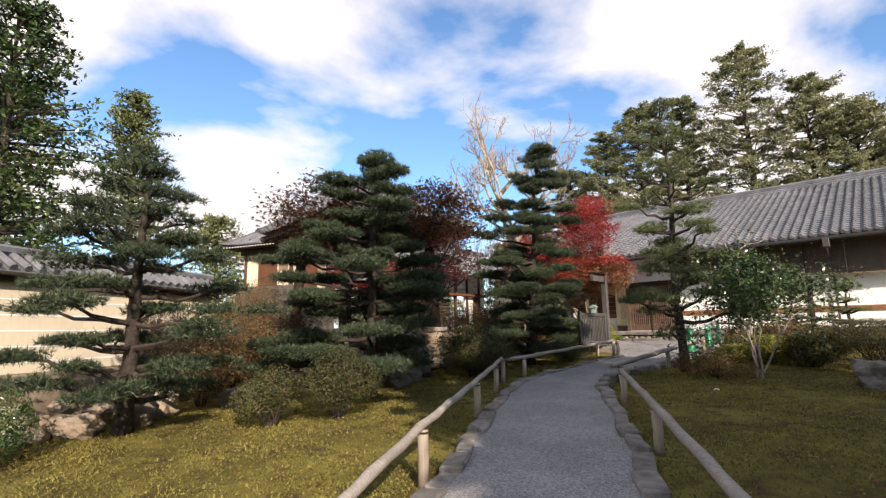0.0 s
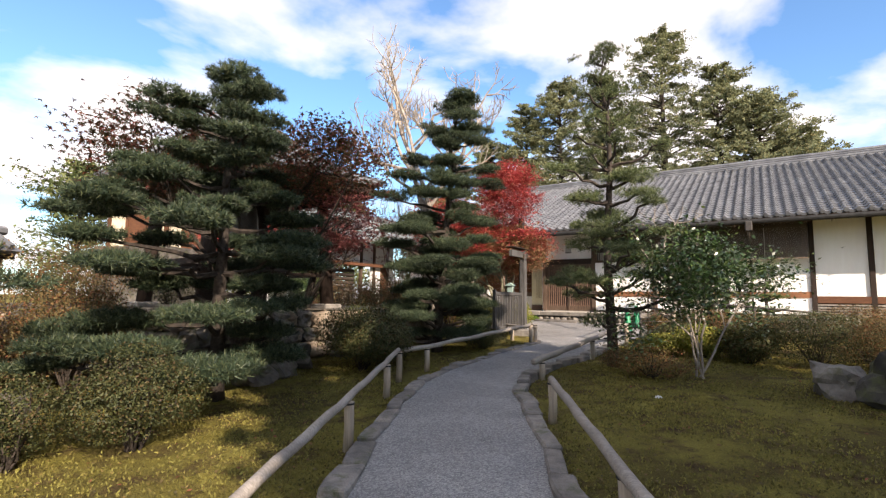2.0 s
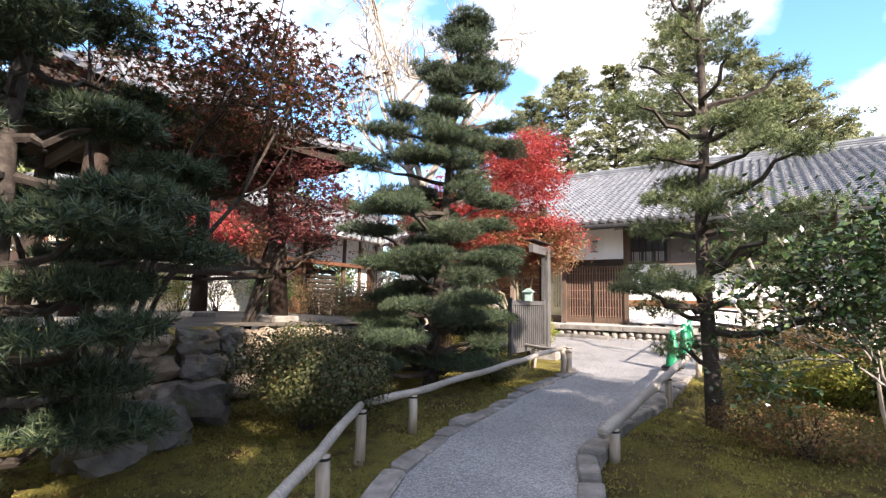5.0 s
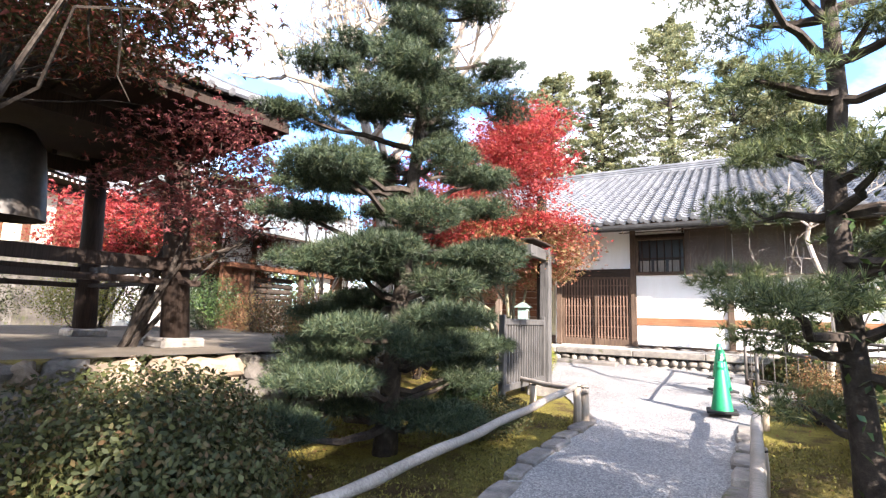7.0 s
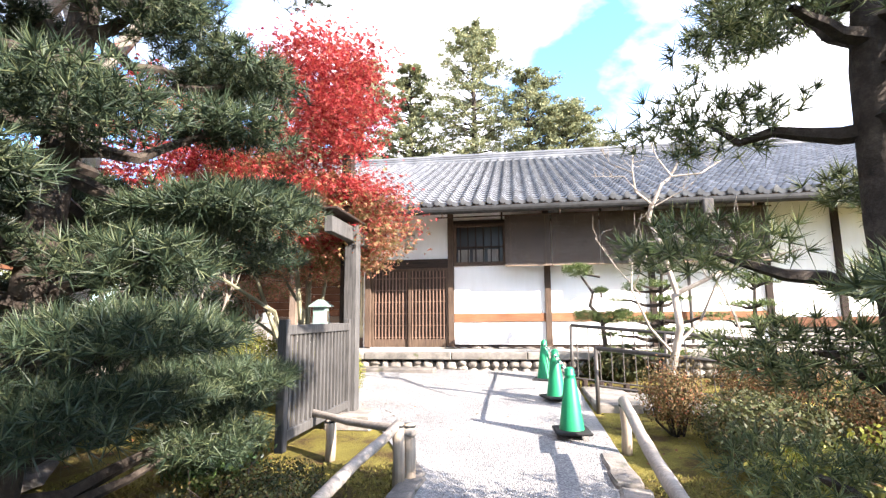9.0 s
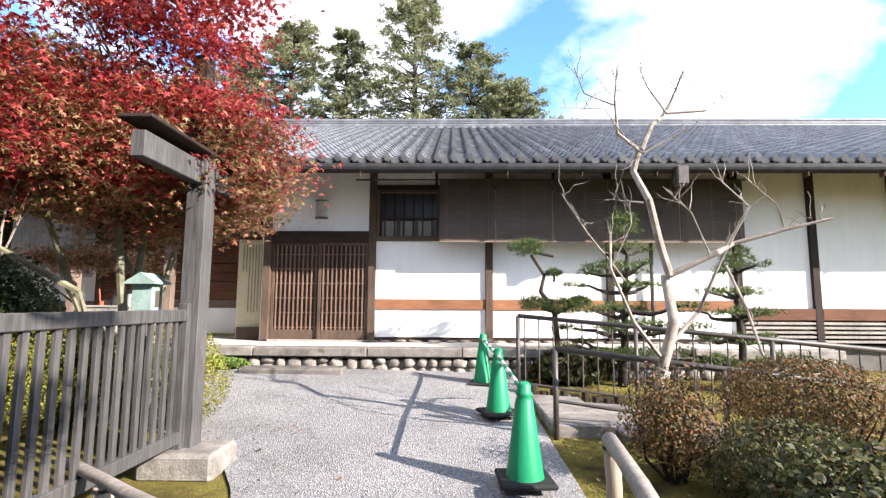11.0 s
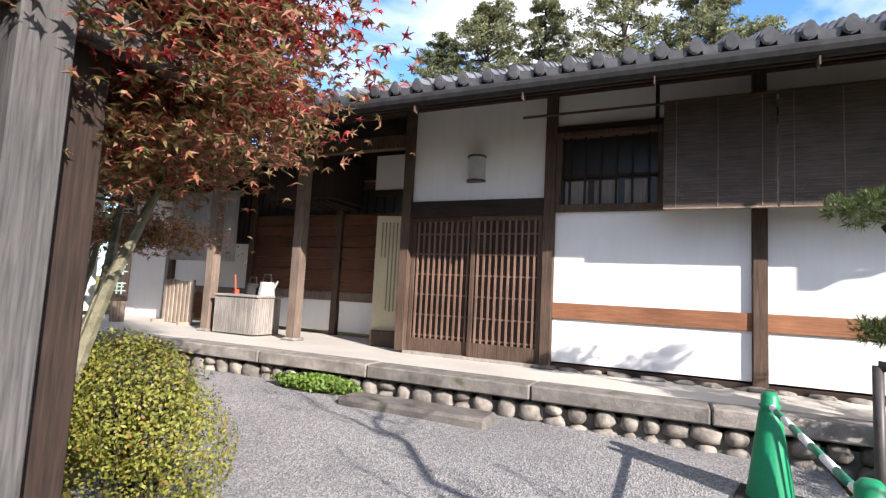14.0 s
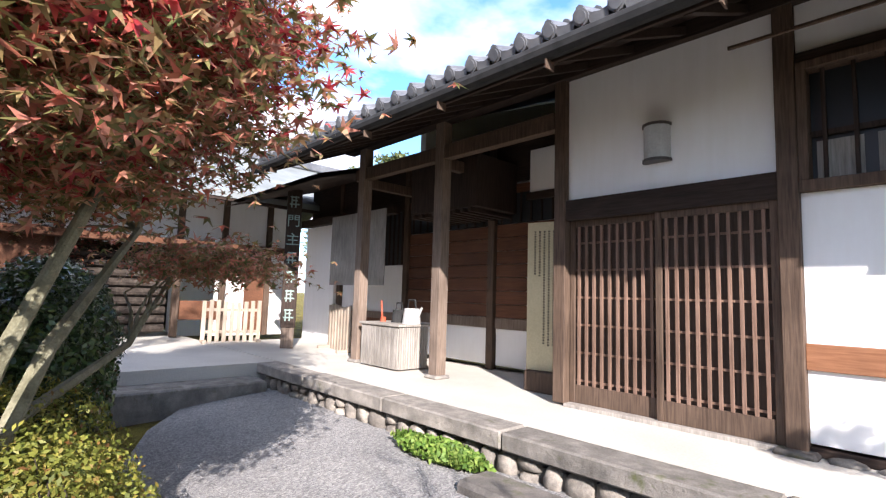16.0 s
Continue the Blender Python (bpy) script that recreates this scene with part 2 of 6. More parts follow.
M = {
    "moss": moss_material(),
    "gravel": gravel_material(),
    "kerb": stone_material("kerb_stone", (0.10, 0.095, 0.09), (0.19, 0.175, 0.16), (0.30, 0.27, 0.24), 4, 0.35),
    "rock": stone_material("rock", (0.05, 0.047, 0.043), (0.11, 0.10, 0.09), (0.20, 0.185, 0.165), 3, 0.5),
    "darkrock": stone_material("dark_mossy_rock", (0.022, 0.021, 0.02), (0.05, 0.047, 0.042), (0.10, 0.095, 0.085), 4, 0.7),
    "tan": stone_material("tan_stone", (0.15, 0.115, 0.08), (0.25, 0.20, 0.15), (0.36, 0.31, 0.25), 3, 0.25),
    "cobble": stone_material("river_stone", (0.11, 0.102, 0.093), (0.23, 0.21, 0.185), (0.42, 0.385, 0.33), 7),
    "slab": stone_material("granite_slab", (0.13, 0.122, 0.11), (0.22, 0.205, 0.185), (0.36, 0.335, 0.30), 5.0, 0.15),
    "floor": plain("packed_earth_floor", (0.46, 0.43, 0.38), (0.56, 0.53, 0.47), 1.2, 0.85, 0.2),
    "mortar": plain("mortar", (0.10, 0.095, 0.085), (0.16, 0.15, 0.135), 4, 0.95, 0.5, 0.01),
    "white": plaster("white_plaster", (0.80, 0.79, 0.77), (0.86, 0.85, 0.83)),
    "cream": plaster("cream_plaster", (0.60, 0.53, 0.40), (0.70, 0.62, 0.48), 0.5),
    "tile": tile_material(),
    "dark": wood("dark_wood", (0.018, 0.012, 0.009), (0.05, 0.032, 0.024)),
    "darkx": wood("dark_beam", (0.018, 0.012, 0.009), (0.05, 0.032, 0.024), "x"),
    "post": wood("brown_post", (0.055, 0.035, 0.025), (0.13, 0.088, 0.062)),
    "pillar": wood("porch_pillar_wood", (0.115, 0.083, 0.062), (0.25, 0.19, 0.15)),
    "brown": wood("red_brown_board", (0.085, 0.036, 0.02), (0.17, 0.075, 0.04), "x"),
    "rail": wood("orange_brown_rail", (0.20, 0.085, 0.04), (0.32, 0.15, 0.08), "x"),
    "slat": wood("weathered_slat", (0.16, 0.115, 0.08), (0.30, 0.225, 0.16)),
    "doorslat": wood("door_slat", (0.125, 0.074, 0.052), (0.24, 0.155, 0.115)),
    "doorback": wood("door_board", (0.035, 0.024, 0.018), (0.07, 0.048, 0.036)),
    "grey": wood("grey_weathered_wood", (0.042, 0.04, 0.039), (0.11, 0.105, 0.10)),
    "pale": wood("pale_picket", (0.26, 0.21, 0.16), (0.40, 0.33, 0.26)),
    "greywood": wood("silver_grey_plank", (0.20, 0.18, 0.16), (0.38, 0.35, 0.31)),
    "bamboo": wood("weathered_pole", (0.19, 0.165, 0.14), (0.36, 0.32, 0.28), "x", 0.6),
    "bark": stone_material("pine_bark", (0.018, 0.014, 0.012), (0.042, 0.033, 0.027), (0.085, 0.07, 0.058), 14),
    "palebark": stone_material("pale_bark", (0.20, 0.17, 0.14), (0.32, 0.28, 0.24), (0.44, 0.40, 0.35), 9),
    "maplebark": stone_material("greenish_maple_bark", (0.13, 0.125, 0.08), (0.23, 0.22, 0.145), (0.36, 0.34, 0.25), 8),
    "blind": wood("reed_blind", (0.075, 0.058, 0.05), (0.15, 0.118, 0.1), "x", 0.85),
    "cone": plain("green_plastic", (0.005, 0.20, 0.085), (0.008, 0.25, 0.11), 3, 0.45, 0.05, 0.002, 0.4),
    "rubber": plain("black_rubber", (0.012, 0.012, 0.012), (0.03, 0.03, 0.03), 8, 0.8),
    "steel": plain("dark_painted_steel", (0.035, 0.03, 0.027), (0.07, 0.06, 0.052), 12, 0.5, 0.2, 0.002, 0.5),
    "whitepaint": plain("white_plastic", (0.72, 0.72, 0.70), (0.8, 0.8, 0.78), 5, 0.5),
    "greenpaint": plain("green_band", (0.02, 0.16, 0.09), (0.03, 0.2, 0.12), 5, 0.5),
    "verdigris": plain("pale_green_painted_metal", (0.20, 0.29, 0.26), (0.30, 0.40, 0.36), 8, 0.6),
    "copper": plain("grey_green_metal_roof", (0.15, 0.165, 0.165), (0.24, 0.26, 0.255), 1.5, 0.7),
    "red": plain("vermilion_paint", (0.42, 0.07, 0.03), (0.52, 0.10, 0.05), 4, 0.6),
    "paper": plain("cream_board", (0.52, 0.46, 0.29), (0.60, 0.54, 0.36), 3, 0.8),
    "ink": plain("ink", (0.06, 0.05, 0.04), (0.10, 0.09, 0.07), 9, 0.8),
    "lampshade": plain("frosted_lamp_glass", (0.40, 0.40, 0.39), (0.48, 0.48, 0.46), 6, 0.5),
    # near black: the shade of a deep interior is put into this colour
    "void": plain("painted_interior_shade", (0.012, 0.011, 0.010), (0.022, 0.02, 0.018), 3, 0.9),
    "terrace": plain("bare_earth", (0.085, 0.072, 0.055), (0.15, 0.125, 0.095), 1.5, 0.95, 0.6, 0.02),
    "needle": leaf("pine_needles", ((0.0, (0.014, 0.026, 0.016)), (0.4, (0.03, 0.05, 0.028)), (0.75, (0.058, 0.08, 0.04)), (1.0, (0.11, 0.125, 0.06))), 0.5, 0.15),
    # brighter, yellower copy of the needles, with sunlight put into the colour
    "needlesun": leaf("sunlit_pine_needles", ((0.0, (0.03, 0.048, 0.022)), (0.4, (0.075, 0.10, 0.042)), (0.75, (0.135, 0.165, 0.065)), (1.0, (0.22, 0.23, 0.095))), 0.5, 0.2),
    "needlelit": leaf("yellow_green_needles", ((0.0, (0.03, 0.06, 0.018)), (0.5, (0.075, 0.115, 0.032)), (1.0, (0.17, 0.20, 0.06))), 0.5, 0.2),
    "cedar": leaf("cedar_foliage", ((0.0, (0.13, 0.15, 0.08)), (0.5, (0.23, 0.25, 0.14)), (0.85, (0.28, 0.285, 0.15)), (1.0, (0.30, 0.25, 0.12))), 0.7, 0.35),
    "azalea": leaf("azalea_leaves", ((0.0, (0.026, 0.032, 0.012)), (0.4, (0.052, 0.062, 0.021)), (0.75, (0.09, 0.093, 0.032)), (1.0, (0.105, 0.06, 0.028))), 0.6, 0.25),
    "hedge": leaf("box_hedge_leaves", ((0.0, (0.10, 0.12, 0.02)), (0.5, (0.21, 0.225, 0.04)), (0.9, (0.32, 0.29, 0.06)), (1.0, (0.20, 0.09, 0.03))), 0.55, 0.3),
    "camellia": leaf("camellia_leaves", ((0.0, (0.016, 0.035, 0.012)), (0.5, (0.035, 0.075, 0.022)), (1.0, (0.10, 0.14, 0.04))), 0.3, 0.15, 0.5),
    "scarlet": leaf("scarlet_maple_leaves", ((0.0, (0.20, 0.012, 0.02)), (0.5, (0.45, 0.06, 0.065)), (0.85, (0.56, 0.13, 0.11)), (1.0, (0.45, 0.17, 0.07))), 0.5, 0.45),
    "orange": leaf("orange_maple_leaves", ((0.0, (0.11, 0.13, 0.045)), (0.3, (0.22, 0.19, 0.07)), (0.5, (0.36, 0.20, 0.10)), (0.68, (0.46, 0.13, 0.09)), (0.88, (0.55, 0.28, 0.20)), (1.0, (0.42, 0.34, 0.17))), 0.5, 0.45),
    "darkmaple": leaf("dull_red_maple_leaves", ((0.0, (0.035, 0.042, 0.016)), (0.4, (0.065, 0.055, 0.024)), (0.7, (0.13, 0.05, 0.035)), (0.92, (0.22, 0.055, 0.05)), (1.0, (0.28, 0.12, 0.05))), 0.55, 0.45),
    "plum": leaf("plum_red_maple_leaves", ((0.0, (0.07, 0.035, 0.03)), (0.5, (0.20, 0.06, 0.065)), (0.85, (0.32, 0.10, 0.10)), (1.0, (0.30, 0.16, 0.10))), 0.5, 0.45),
    "broadleaf": leaf("broadleaf_foliage", ((0.0, (0.05, 0.075, 0.025)), (0.5, (0.12, 0.15, 0.055)), (1.0, (0.24, 0.25, 0.10))), 0.6, 0.25),
    "dry": leaf("dry_shrub_leaves", ((0.0, (0.06, 0.05, 0.02)), (0.45, (0.13, 0.095, 0.035)), (0.75, (0.18, 0.12, 0.05)), (1.0, (0.22, 0.07, 0.035))), 0.7, 0.25),
    "fern": leaf("bright_ground_leaves", ((0.0, (0.06, 0.12, 0.02)), (0.5, (0.14, 0.24, 0.04)), (1.0, (0.26, 0.34, 0.08))), 0.55, 0.3),
    "mossblade": leaf("moss_blades", ((0.0, (0.08, 0.065, 0.02)), (0.5, (0.19, 0.17, 0.042)), (0.85, (0.30, 0.27, 0.07)), (1.0, (0.20, 0.13, 0.05))), 0.8, 0.3),
    "petal": plain("white_petal", (0.75, 0.72, 0.7), (0.8, 0.78, 0.75), 9),
}
k = Mat("window_glass", 0.3, 0.35)
k.colour((0.02, 0.022, 0.025))
M["glass"] = k.m

# ---- mesh helpers ----


def mesh_of(name, bm, mat, smooth=False):
    me = bpy.data.meshes.new(name)
    bm.to_mesh(me)
    bm.free()
    me.materials.append(mat)
    if smooth:
        me.polygons.foreach_set("use_smooth", [True] * len(me.polygons))
    return me


def thing(name, label, category, at=(0, 0, 0), rz=0.0, group="", kind=""):
    ob = new(name)
    ob.matrix_basis = pose(*at, 0, 0, rz)
    return tagged(ob, label, category, group, kind)


def part(name, bm, mat, parent=None, label="", smooth=False):
    ob = new(name, mesh_of(name, bm, mat, smooth) if isinstance(bm, bmesh.types.BMesh) else bm)
    ob.parent = parent
    return tagged(ob, label)


def solo(name, bm, mat, label, category, kind="", group="", smooth=False):
    return tagged(new(name, mesh_of(name, bm, mat, smooth)), label, category, group, kind)


def box(bm, x0, x1, y0, y1, z0, z1, bevel=0.0, m=None):
    vs = [bm.verts.new(p) for p in product((x0, x1), (y0, y1), (z0, z1))]
    f = [(0, 1, 3, 2), (4, 6, 7, 5), (0, 4, 5, 1), (2, 3, 7, 6), (0, 2, 6, 4), (1, 5, 7, 3)]
    fs = [bm.faces.new([vs[i] for i in q]) for q in f]
    if bevel:
        es = list({e for fa in fs for e in fa.edges})
        r = bmesh.ops.bevel(bm, geom=es, offset=bevel, segments=1, affect="EDGES")
        vs = list({v for fa in r["faces"] for v in fa.verts} | {v for v in vs if v.is_valid})
    if m is not None:
        bmesh.ops.transform(bm, matrix=m, verts=vs)
    return bm


def B(*a, bevel=0.004, m=None):
    return box(bmesh.new(), *a, bevel=bevel, m=m)


def tube(bm, pts, radii, n=7, cap=True):
    """A round, tapering limb along the points."""
    rings = []
    pts = [Vector(p) for p in pts]
    for i, p in enumerate(pts):
        d = (pts[min(i + 1, len(pts) - 1)] - pts[max(i - 1, 0)])
        d = d.normalized() if d.length > 1e-6 else Vector((0, 0, 1))
        a = d.orthogonal().normalized() if abs(d.z) > 0.9 else d.cross(Vector((0, 0, 1))).normalized()
        b = d.cross(a)
        r = radii[i] if hasattr(radii, "__len__") else radii
        rings.append([bm.verts.new(p + (a * math.cos(t) + b * math.sin(t)) * r) for t in (2 * math.pi * k / n for k in range(n))])
    for r0, r1 in zip(rings, rings[1:]):
        for k in range(n):
            bm.faces.new((r0[k], r0[(k + 1) % n], r1[(k + 1) % n], r1[k]))
    if cap:
        bm.faces.new(rings[0][::-1])
        bm.faces.new(rings[-1])
    return bm


def gz(x, y):
    """Height of the ground: a gentle rise towards the hall."""
    y = min(max(y, -60.0), 20.5)
    return 0.09 + 0.046 * (max(y, -6.0) - 9.9)


def raw_mesh(name, verts, faces_n, mat, smooth=False):
    """A mesh of equal polygons from an array of corners: verts (k*faces_n, 3)."""
    me = bpy.data.meshes.new(name)
    n = len(verts)
    me.vertices.add(n)
    me.vertices.foreach_set("co", np.ascontiguousarray(verts, dtype=np.float32).ravel())
    me.loops.add(n)
    me.loops.foreach_set("vertex_index", np.arange(n, dtype=np.int32))
    me.polygons.add(n // faces_n)
    me.polygons.foreach_set("loop_start", np.arange(0, n, faces_n, dtype=np.int32))
    me.materials.append(mat)
    me.update(calc_edges=True)
    return me


def frames_along(rng, dirs):
    """For each direction two unit vectors across it, turned at random."""
    d = dirs / np.linalg.norm(dirs, axis=1, keepdims=True)
    r = rng.normal(size=d.shape)
    a = np.cross(d, r)
    a /= np.linalg.norm(a, axis=1, keepdims=True) + 1e-9
    return d, a, np.cross(d, a)


def needles(rng, at, axis, length, width, per, spread=0.75):
    """Tufts: at each place `per` thin needles round its axis, as triangles."""
    n = len(at)
    p = np.repeat(at, per, 0)
    d = np.repeat(axis, per, 0) + rng.normal(size=(n * per, 3)) * spread
    d, a, b = frames_along(rng, d)
    L = length * rng.uniform(0.65, 1.15, (n * per, 1))
    w = width * 0.5
    return np.stack([p - a * w, p + a * w, p + d * L], 1).reshape(-1, 3)


def blades(rng, at, nrm, length, width):
    """Leaves as folded diamonds (two triangles)."""
    d, a, b = frames_along(rng, nrm)
    n = len(at)
    L, w = length * rng.uniform(0.6, 1.2, (n, 1)), width * rng.uniform(0.7, 1.1, (n, 1)) * 0.5
    t, s = at - a * L * 0.5, at + a * L * 0.5
    l, r = at - b * w + d * w * 0.35, at + b * w + d * w * 0.35
    return np.stack([t, r, s, l], 1).reshape(-1, 3)


def stars(rng, at, nrm, size):
    """Palmate leaves: five pointed lobes."""
    d, a, b = frames_along(rng, nrm)
    S = size * rng.uniform(0.65, 1.2, (len(at), 1))
    out = []
    for ang, k in ((-1.9, 0.62), (-0.9, 0.92), (0.0, 1.1), (0.9, 0.92), (1.9, 0.62)):
        c, s = math.cos(ang), math.sin(ang)
        u, v = a * c + b * s, -a * s + b * c
        out.append(np.stack([at - v * S * 0.19, at + v * S * 0.19, at + u * S * k - d * S * 0.22 * abs(ang)], 1))
    return np.stack(out, 1).reshape(-1, 3)


def ball(rng, n, c, r, shell=0.55):
    """Points in an ellipsoid, mostly in its outer part, with the way out from its middle."""
    v = rng.normal(size=(n, 3))
    v /= np.linalg.norm(v, axis=1, keepdims=True)
    q = v * (shell + (1 - shell) * rng.random((n, 1)) ** 0.6) if shell else v * rng.random((n, 1)) ** 0.45
    return np.array(c) + q * np.array(r), v

# ---- ground, path and court ----


def ground_sheet():
    xs = np.unique(np.concatenate([np.arange(-14, 16.1, 0.4), -14 - np.geomspace(1, 1500, 14), 16 + np.geomspace(1, 1500, 14)]))
    ys = np.unique(np.concatenate([np.arange(-6, 24.1, 0.4), -6 - np.geomspace(1, 1500, 12), 24 + np.geomspace(1, 1500, 12)]))
    bm = bmesh.new()
    grid = []
    for y in ys:
        row = []
        for x in xs:
            near = -14 <= x <= 16 and -6 <= y <= 20 and not (y > 15.3 and -7 < x < 3)
            lump = 0.03 * noise.noise((x * 0.6, y * 0.6, 0)) + 0.012 * noise.noise((x * 2.1, y * 2.1, 3)) if near else 0
            row.append(bm.verts.new((x, y, gz(x, y) - 0.03 + lump)))
        grid.append(row)
    for a, b in zip(grid, grid[1:]):
        for i in range(len(a) - 1):
            bm.faces.new((a[i], a[i + 1], b[i + 1], b[i]))
    return bm


solo("ground", ground_sheet(), M["moss"], "mossy garden ground in yellow-green and brown patches", "ground", "structure", smooth=True)

# the walk's two edges: (y, left x, right x)
EDGES = [(-6.0, 9.6, 11.3), (-2.0, 7.3, 9.0), (1.0, 5.6, 7.3), (4.8, 3.42, 5.2), (6.0, 2.72, 4.6), (7.7, 1.78, 3.66), (9.0, 1.16, 2.92), (10.0, 0.78, 2.3),
         (11.0, 0.6, 1.98), (12.0, 0.56, 1.98), (13.0, 0.5, 2.1), (14.0, 0.52, 2.16), (15.2, 0.6, 2.18), (15.8, 0.3, 2.2)]


def edge_at(y, k):
    for a, b in zip(EDGES, EDGES[1:]):
        if a[0] <= y <= b[0]:
            w = (y - a[0]) / (b[0] - a[0])
            w = w * w * (3 - 2 * w) * 0.4 + w * 0.6
            return a[k] * (1 - w) + b[k] * w
    return EDGES[-1][k]


def gravel_path():
    bm = bmesh.new()
    prev = None
    for y in np.arange(-6, 15.81, 0.2):
        l, r = edge_at(y, 1) - 0.06, edge_at(y, 2) + 0.06
        row = [bm.verts.new((l + (r - l) * k / 8, y, gz(0, y) + 0.028 + 0.012 * math.sin(math.pi * k / 8) + 0.006 * noise.noise((k, y, 0)))) for k in range(9)]
        if prev:
            for k in range(8):
                bm.faces.new((prev[k], prev[k + 1], row[k + 1], row[k]))
        prev = row
    return bm


path = solo("pavement", gravel_path(), M["gravel"], "winding grey gravel garden path with stone edging", "path", "structure", smooth=True)


def court_z(x, y):
    """The gravel swells a little towards the platform."""
    w = min(max((y - 18.2) / 2.2, 0.0), 1.0)
    return gz(0, y) - 0.012 + 0.12 * w * w * (3 - 2 * w) * (1 - 0.4 * min(max((x + 1.0) / 3.0, 0.0), 1.0))


def gravel_court():
    bm = bmesh.new()
    ys = np.arange(15.75, 21.0, 0.25)
    rows = []
    for y in ys:
        l = float(np.interp(y, (15.75, 16.5, 17.0, 17.5, 17.9, 18.3, 19.0, 19.5, 20.2), (0.25, -0.1, -0.4, -0.9, -1.6, -3.4, -5.0, -5.6, -6.6)))
        rows.append([bm.verts.new((l + (2.35 - l) * k / 20, y, court_z(l + (2.35 - l) * k / 20, y) + 0.008 * noise.noise((k * 0.7, y * 2, 5)))) for k in range(21)])
    for a, b in zip(rows, rows[1:]):
        for k in range(20):
            bm.faces.new((a[k], a[k + 1], b[k + 1], b[k]))
    return bm


solo("road", gravel_court(), M["gravel"], "sunlit grey gravel forecourt before the hall", "forecourt", "structure", smooth=True)

# ---- the hall ----
YF, FLOOR = 21.8, 1.0                      # the front's line, the height of its floor
POSTS = [-1.9, 0.0, 2.1, 4.25, 6.5, 7.85, 9.3, 10.8, 12.8, 14.8, 16.8, 18.8, 20.8]
hall = thing("temple_hall", "long white plastered temple hall with dark posts and grey tiled roof", "building")


def H(name, x0, x1, y0, y1, z0, z1, mat, label="", bevel=0.004):
    return part(name, B(x0, x1, y0, y1, z0, z1, bevel=bevel), M[mat], hall, label)


for a, b in zip(POSTS, POSTS[1:]):
    a, b = a + 0.065, b - 0.065
    if a < -1:                                               # the doorway's bay
        H("wall", a, b, YF, YF + 0.14, 2.97, 4.35, "white")
        H("lintel", a - 0.01, b + 0.01, YF - 0.05, YF + 0.1, 2.77, 2.97, "darkx")
        continue
    right = a > 6.4
    z0 = 1.62 if right else FLOOR + 0.08
    if a < 1:
        H("wall", a, b, YF, YF + 0.14, z0, 2.80, "white")
        H("wall", 1.24, b, YF, YF + 0.14, 2.80, 3.74, "white")
        H("wall", a, b, YF, YF + 0.14, 3.74, 4.35, "white")
    else:
        H("wall", a, b, YF, YF + 0.14, z0, 4.35, "white")
    if not right:
        H("rail", a, b, YF - 0.03, YF - 0.002, 1.57, 1.75, "rail", "orange-brown wooden rail")
        H("upper_beam", a, b, YF - 0.04, YF - 0.002, 3.74, 3.82, "darkx")
        H("ground_sill", a, b, YF - 0.02, YF + 0.14, FLOOR, FLOOR + 0.06, "darkx")
        mid = (a + b) / 2 + 0.1
        H("upper_strut", mid - 0.02, mid + 0.02, YF - 0.02, YF - 0.002, 3.83, 4.2, "darkx")
    else:
        H("rail", a, b, YF - 0.06, YF + 0.12, 1.42, 1.62, "brown", "brown wooden sill beam")
        for i in range(5):
            H("louvre", a, b, YF - 0.05, YF + 0.05, 1.03 + i * 0.078, 1.075 + i * 0.078, "greywood")
for x in POSTS:
    p = H("post", x - 0.065, x + 0.065, YF - 0.06, YF + 0.1, FLOOR + 0.02, 4.25, "post" if x < 3 else "dark", bevel=0.006)
for x in POSTS[1:5]:
    part("post_base", B(x - 0.13, x + 0.13, YF - 0.15, YF + 0.12, FLOOR - 0.02, FLOOR + 0.035, bevel=0.02), M["rock"], hall)
H("floor_wall", -9.0, 22.0, YF + 0.16, YF + 0.3, 0.3, FLOOR - 0.02, "mortar")
# plates, rafters and eave
H("wall_plate", -5.9, 22.0, YF - 0.08, YF + 0.08, 4.2, 4.36, "darkx")
RX0, RX1 = -6.35, 22.0
EY, EZ, RY, RZ = 20.55, 3.84, 28.0, 7.05
SL = (RZ - EZ) / (RY - EY)


def under(x0, x1):
    """The boarded underside of the front slope."""
    bm = bmesh.new()
    for dz, s in ((0.0, 1), (0.05, -1)):
        v = [bm.verts.new(p) for p in ((x0, EY, EZ + dz), (x1, EY, EZ + dz), (x1, RY, RZ + dz), (x0, RY, RZ + dz))]
        bm.faces.new(v[::-s])
    return bm


roof = thing("hall_roof", "grey pantiled gable roof with round eave tiles", "roof", kind="structure")
part("ceiling_boards", under(RX0, RX1), M["darkx"], roof, "dark boards under the eaves")
for i in range(62):
    x = RX0 + 0.2 + i * 0.455
    m = Matrix.Translation((x, EY + 0.05, EZ - 0.045)) @ Matrix.Rotation(math.atan(SL), 4, "X")
    part("rafter", B(-0.03, 0.03, 0, 2.2, -0.045, 0.02, bevel=0, m=m), M["darkx"], roof)
part("fascia", B(RX0, RX1, EY - 0.03, EY, EZ - 0.12, EZ + 0.06), M["darkx"], roof)
gut = bmesh.new()
tube(gut, [(RX0, EY - 0.09, EZ - 0.055), (RX1, EY - 0.09, EZ - 0.055)], 0.068, 10)
part("gutter", gut, M["rubber"], roof, "dark round eave gutter")
for i in range(24):
    x = RX0 + 0.6 + i * 1.15
    part("gutter_hook", B(x - 0.006, x + 0.006, EY - 0.12, EY - 0.02, EZ - 0.19, EZ - 0.12, bevel=0), M["post"], roof)
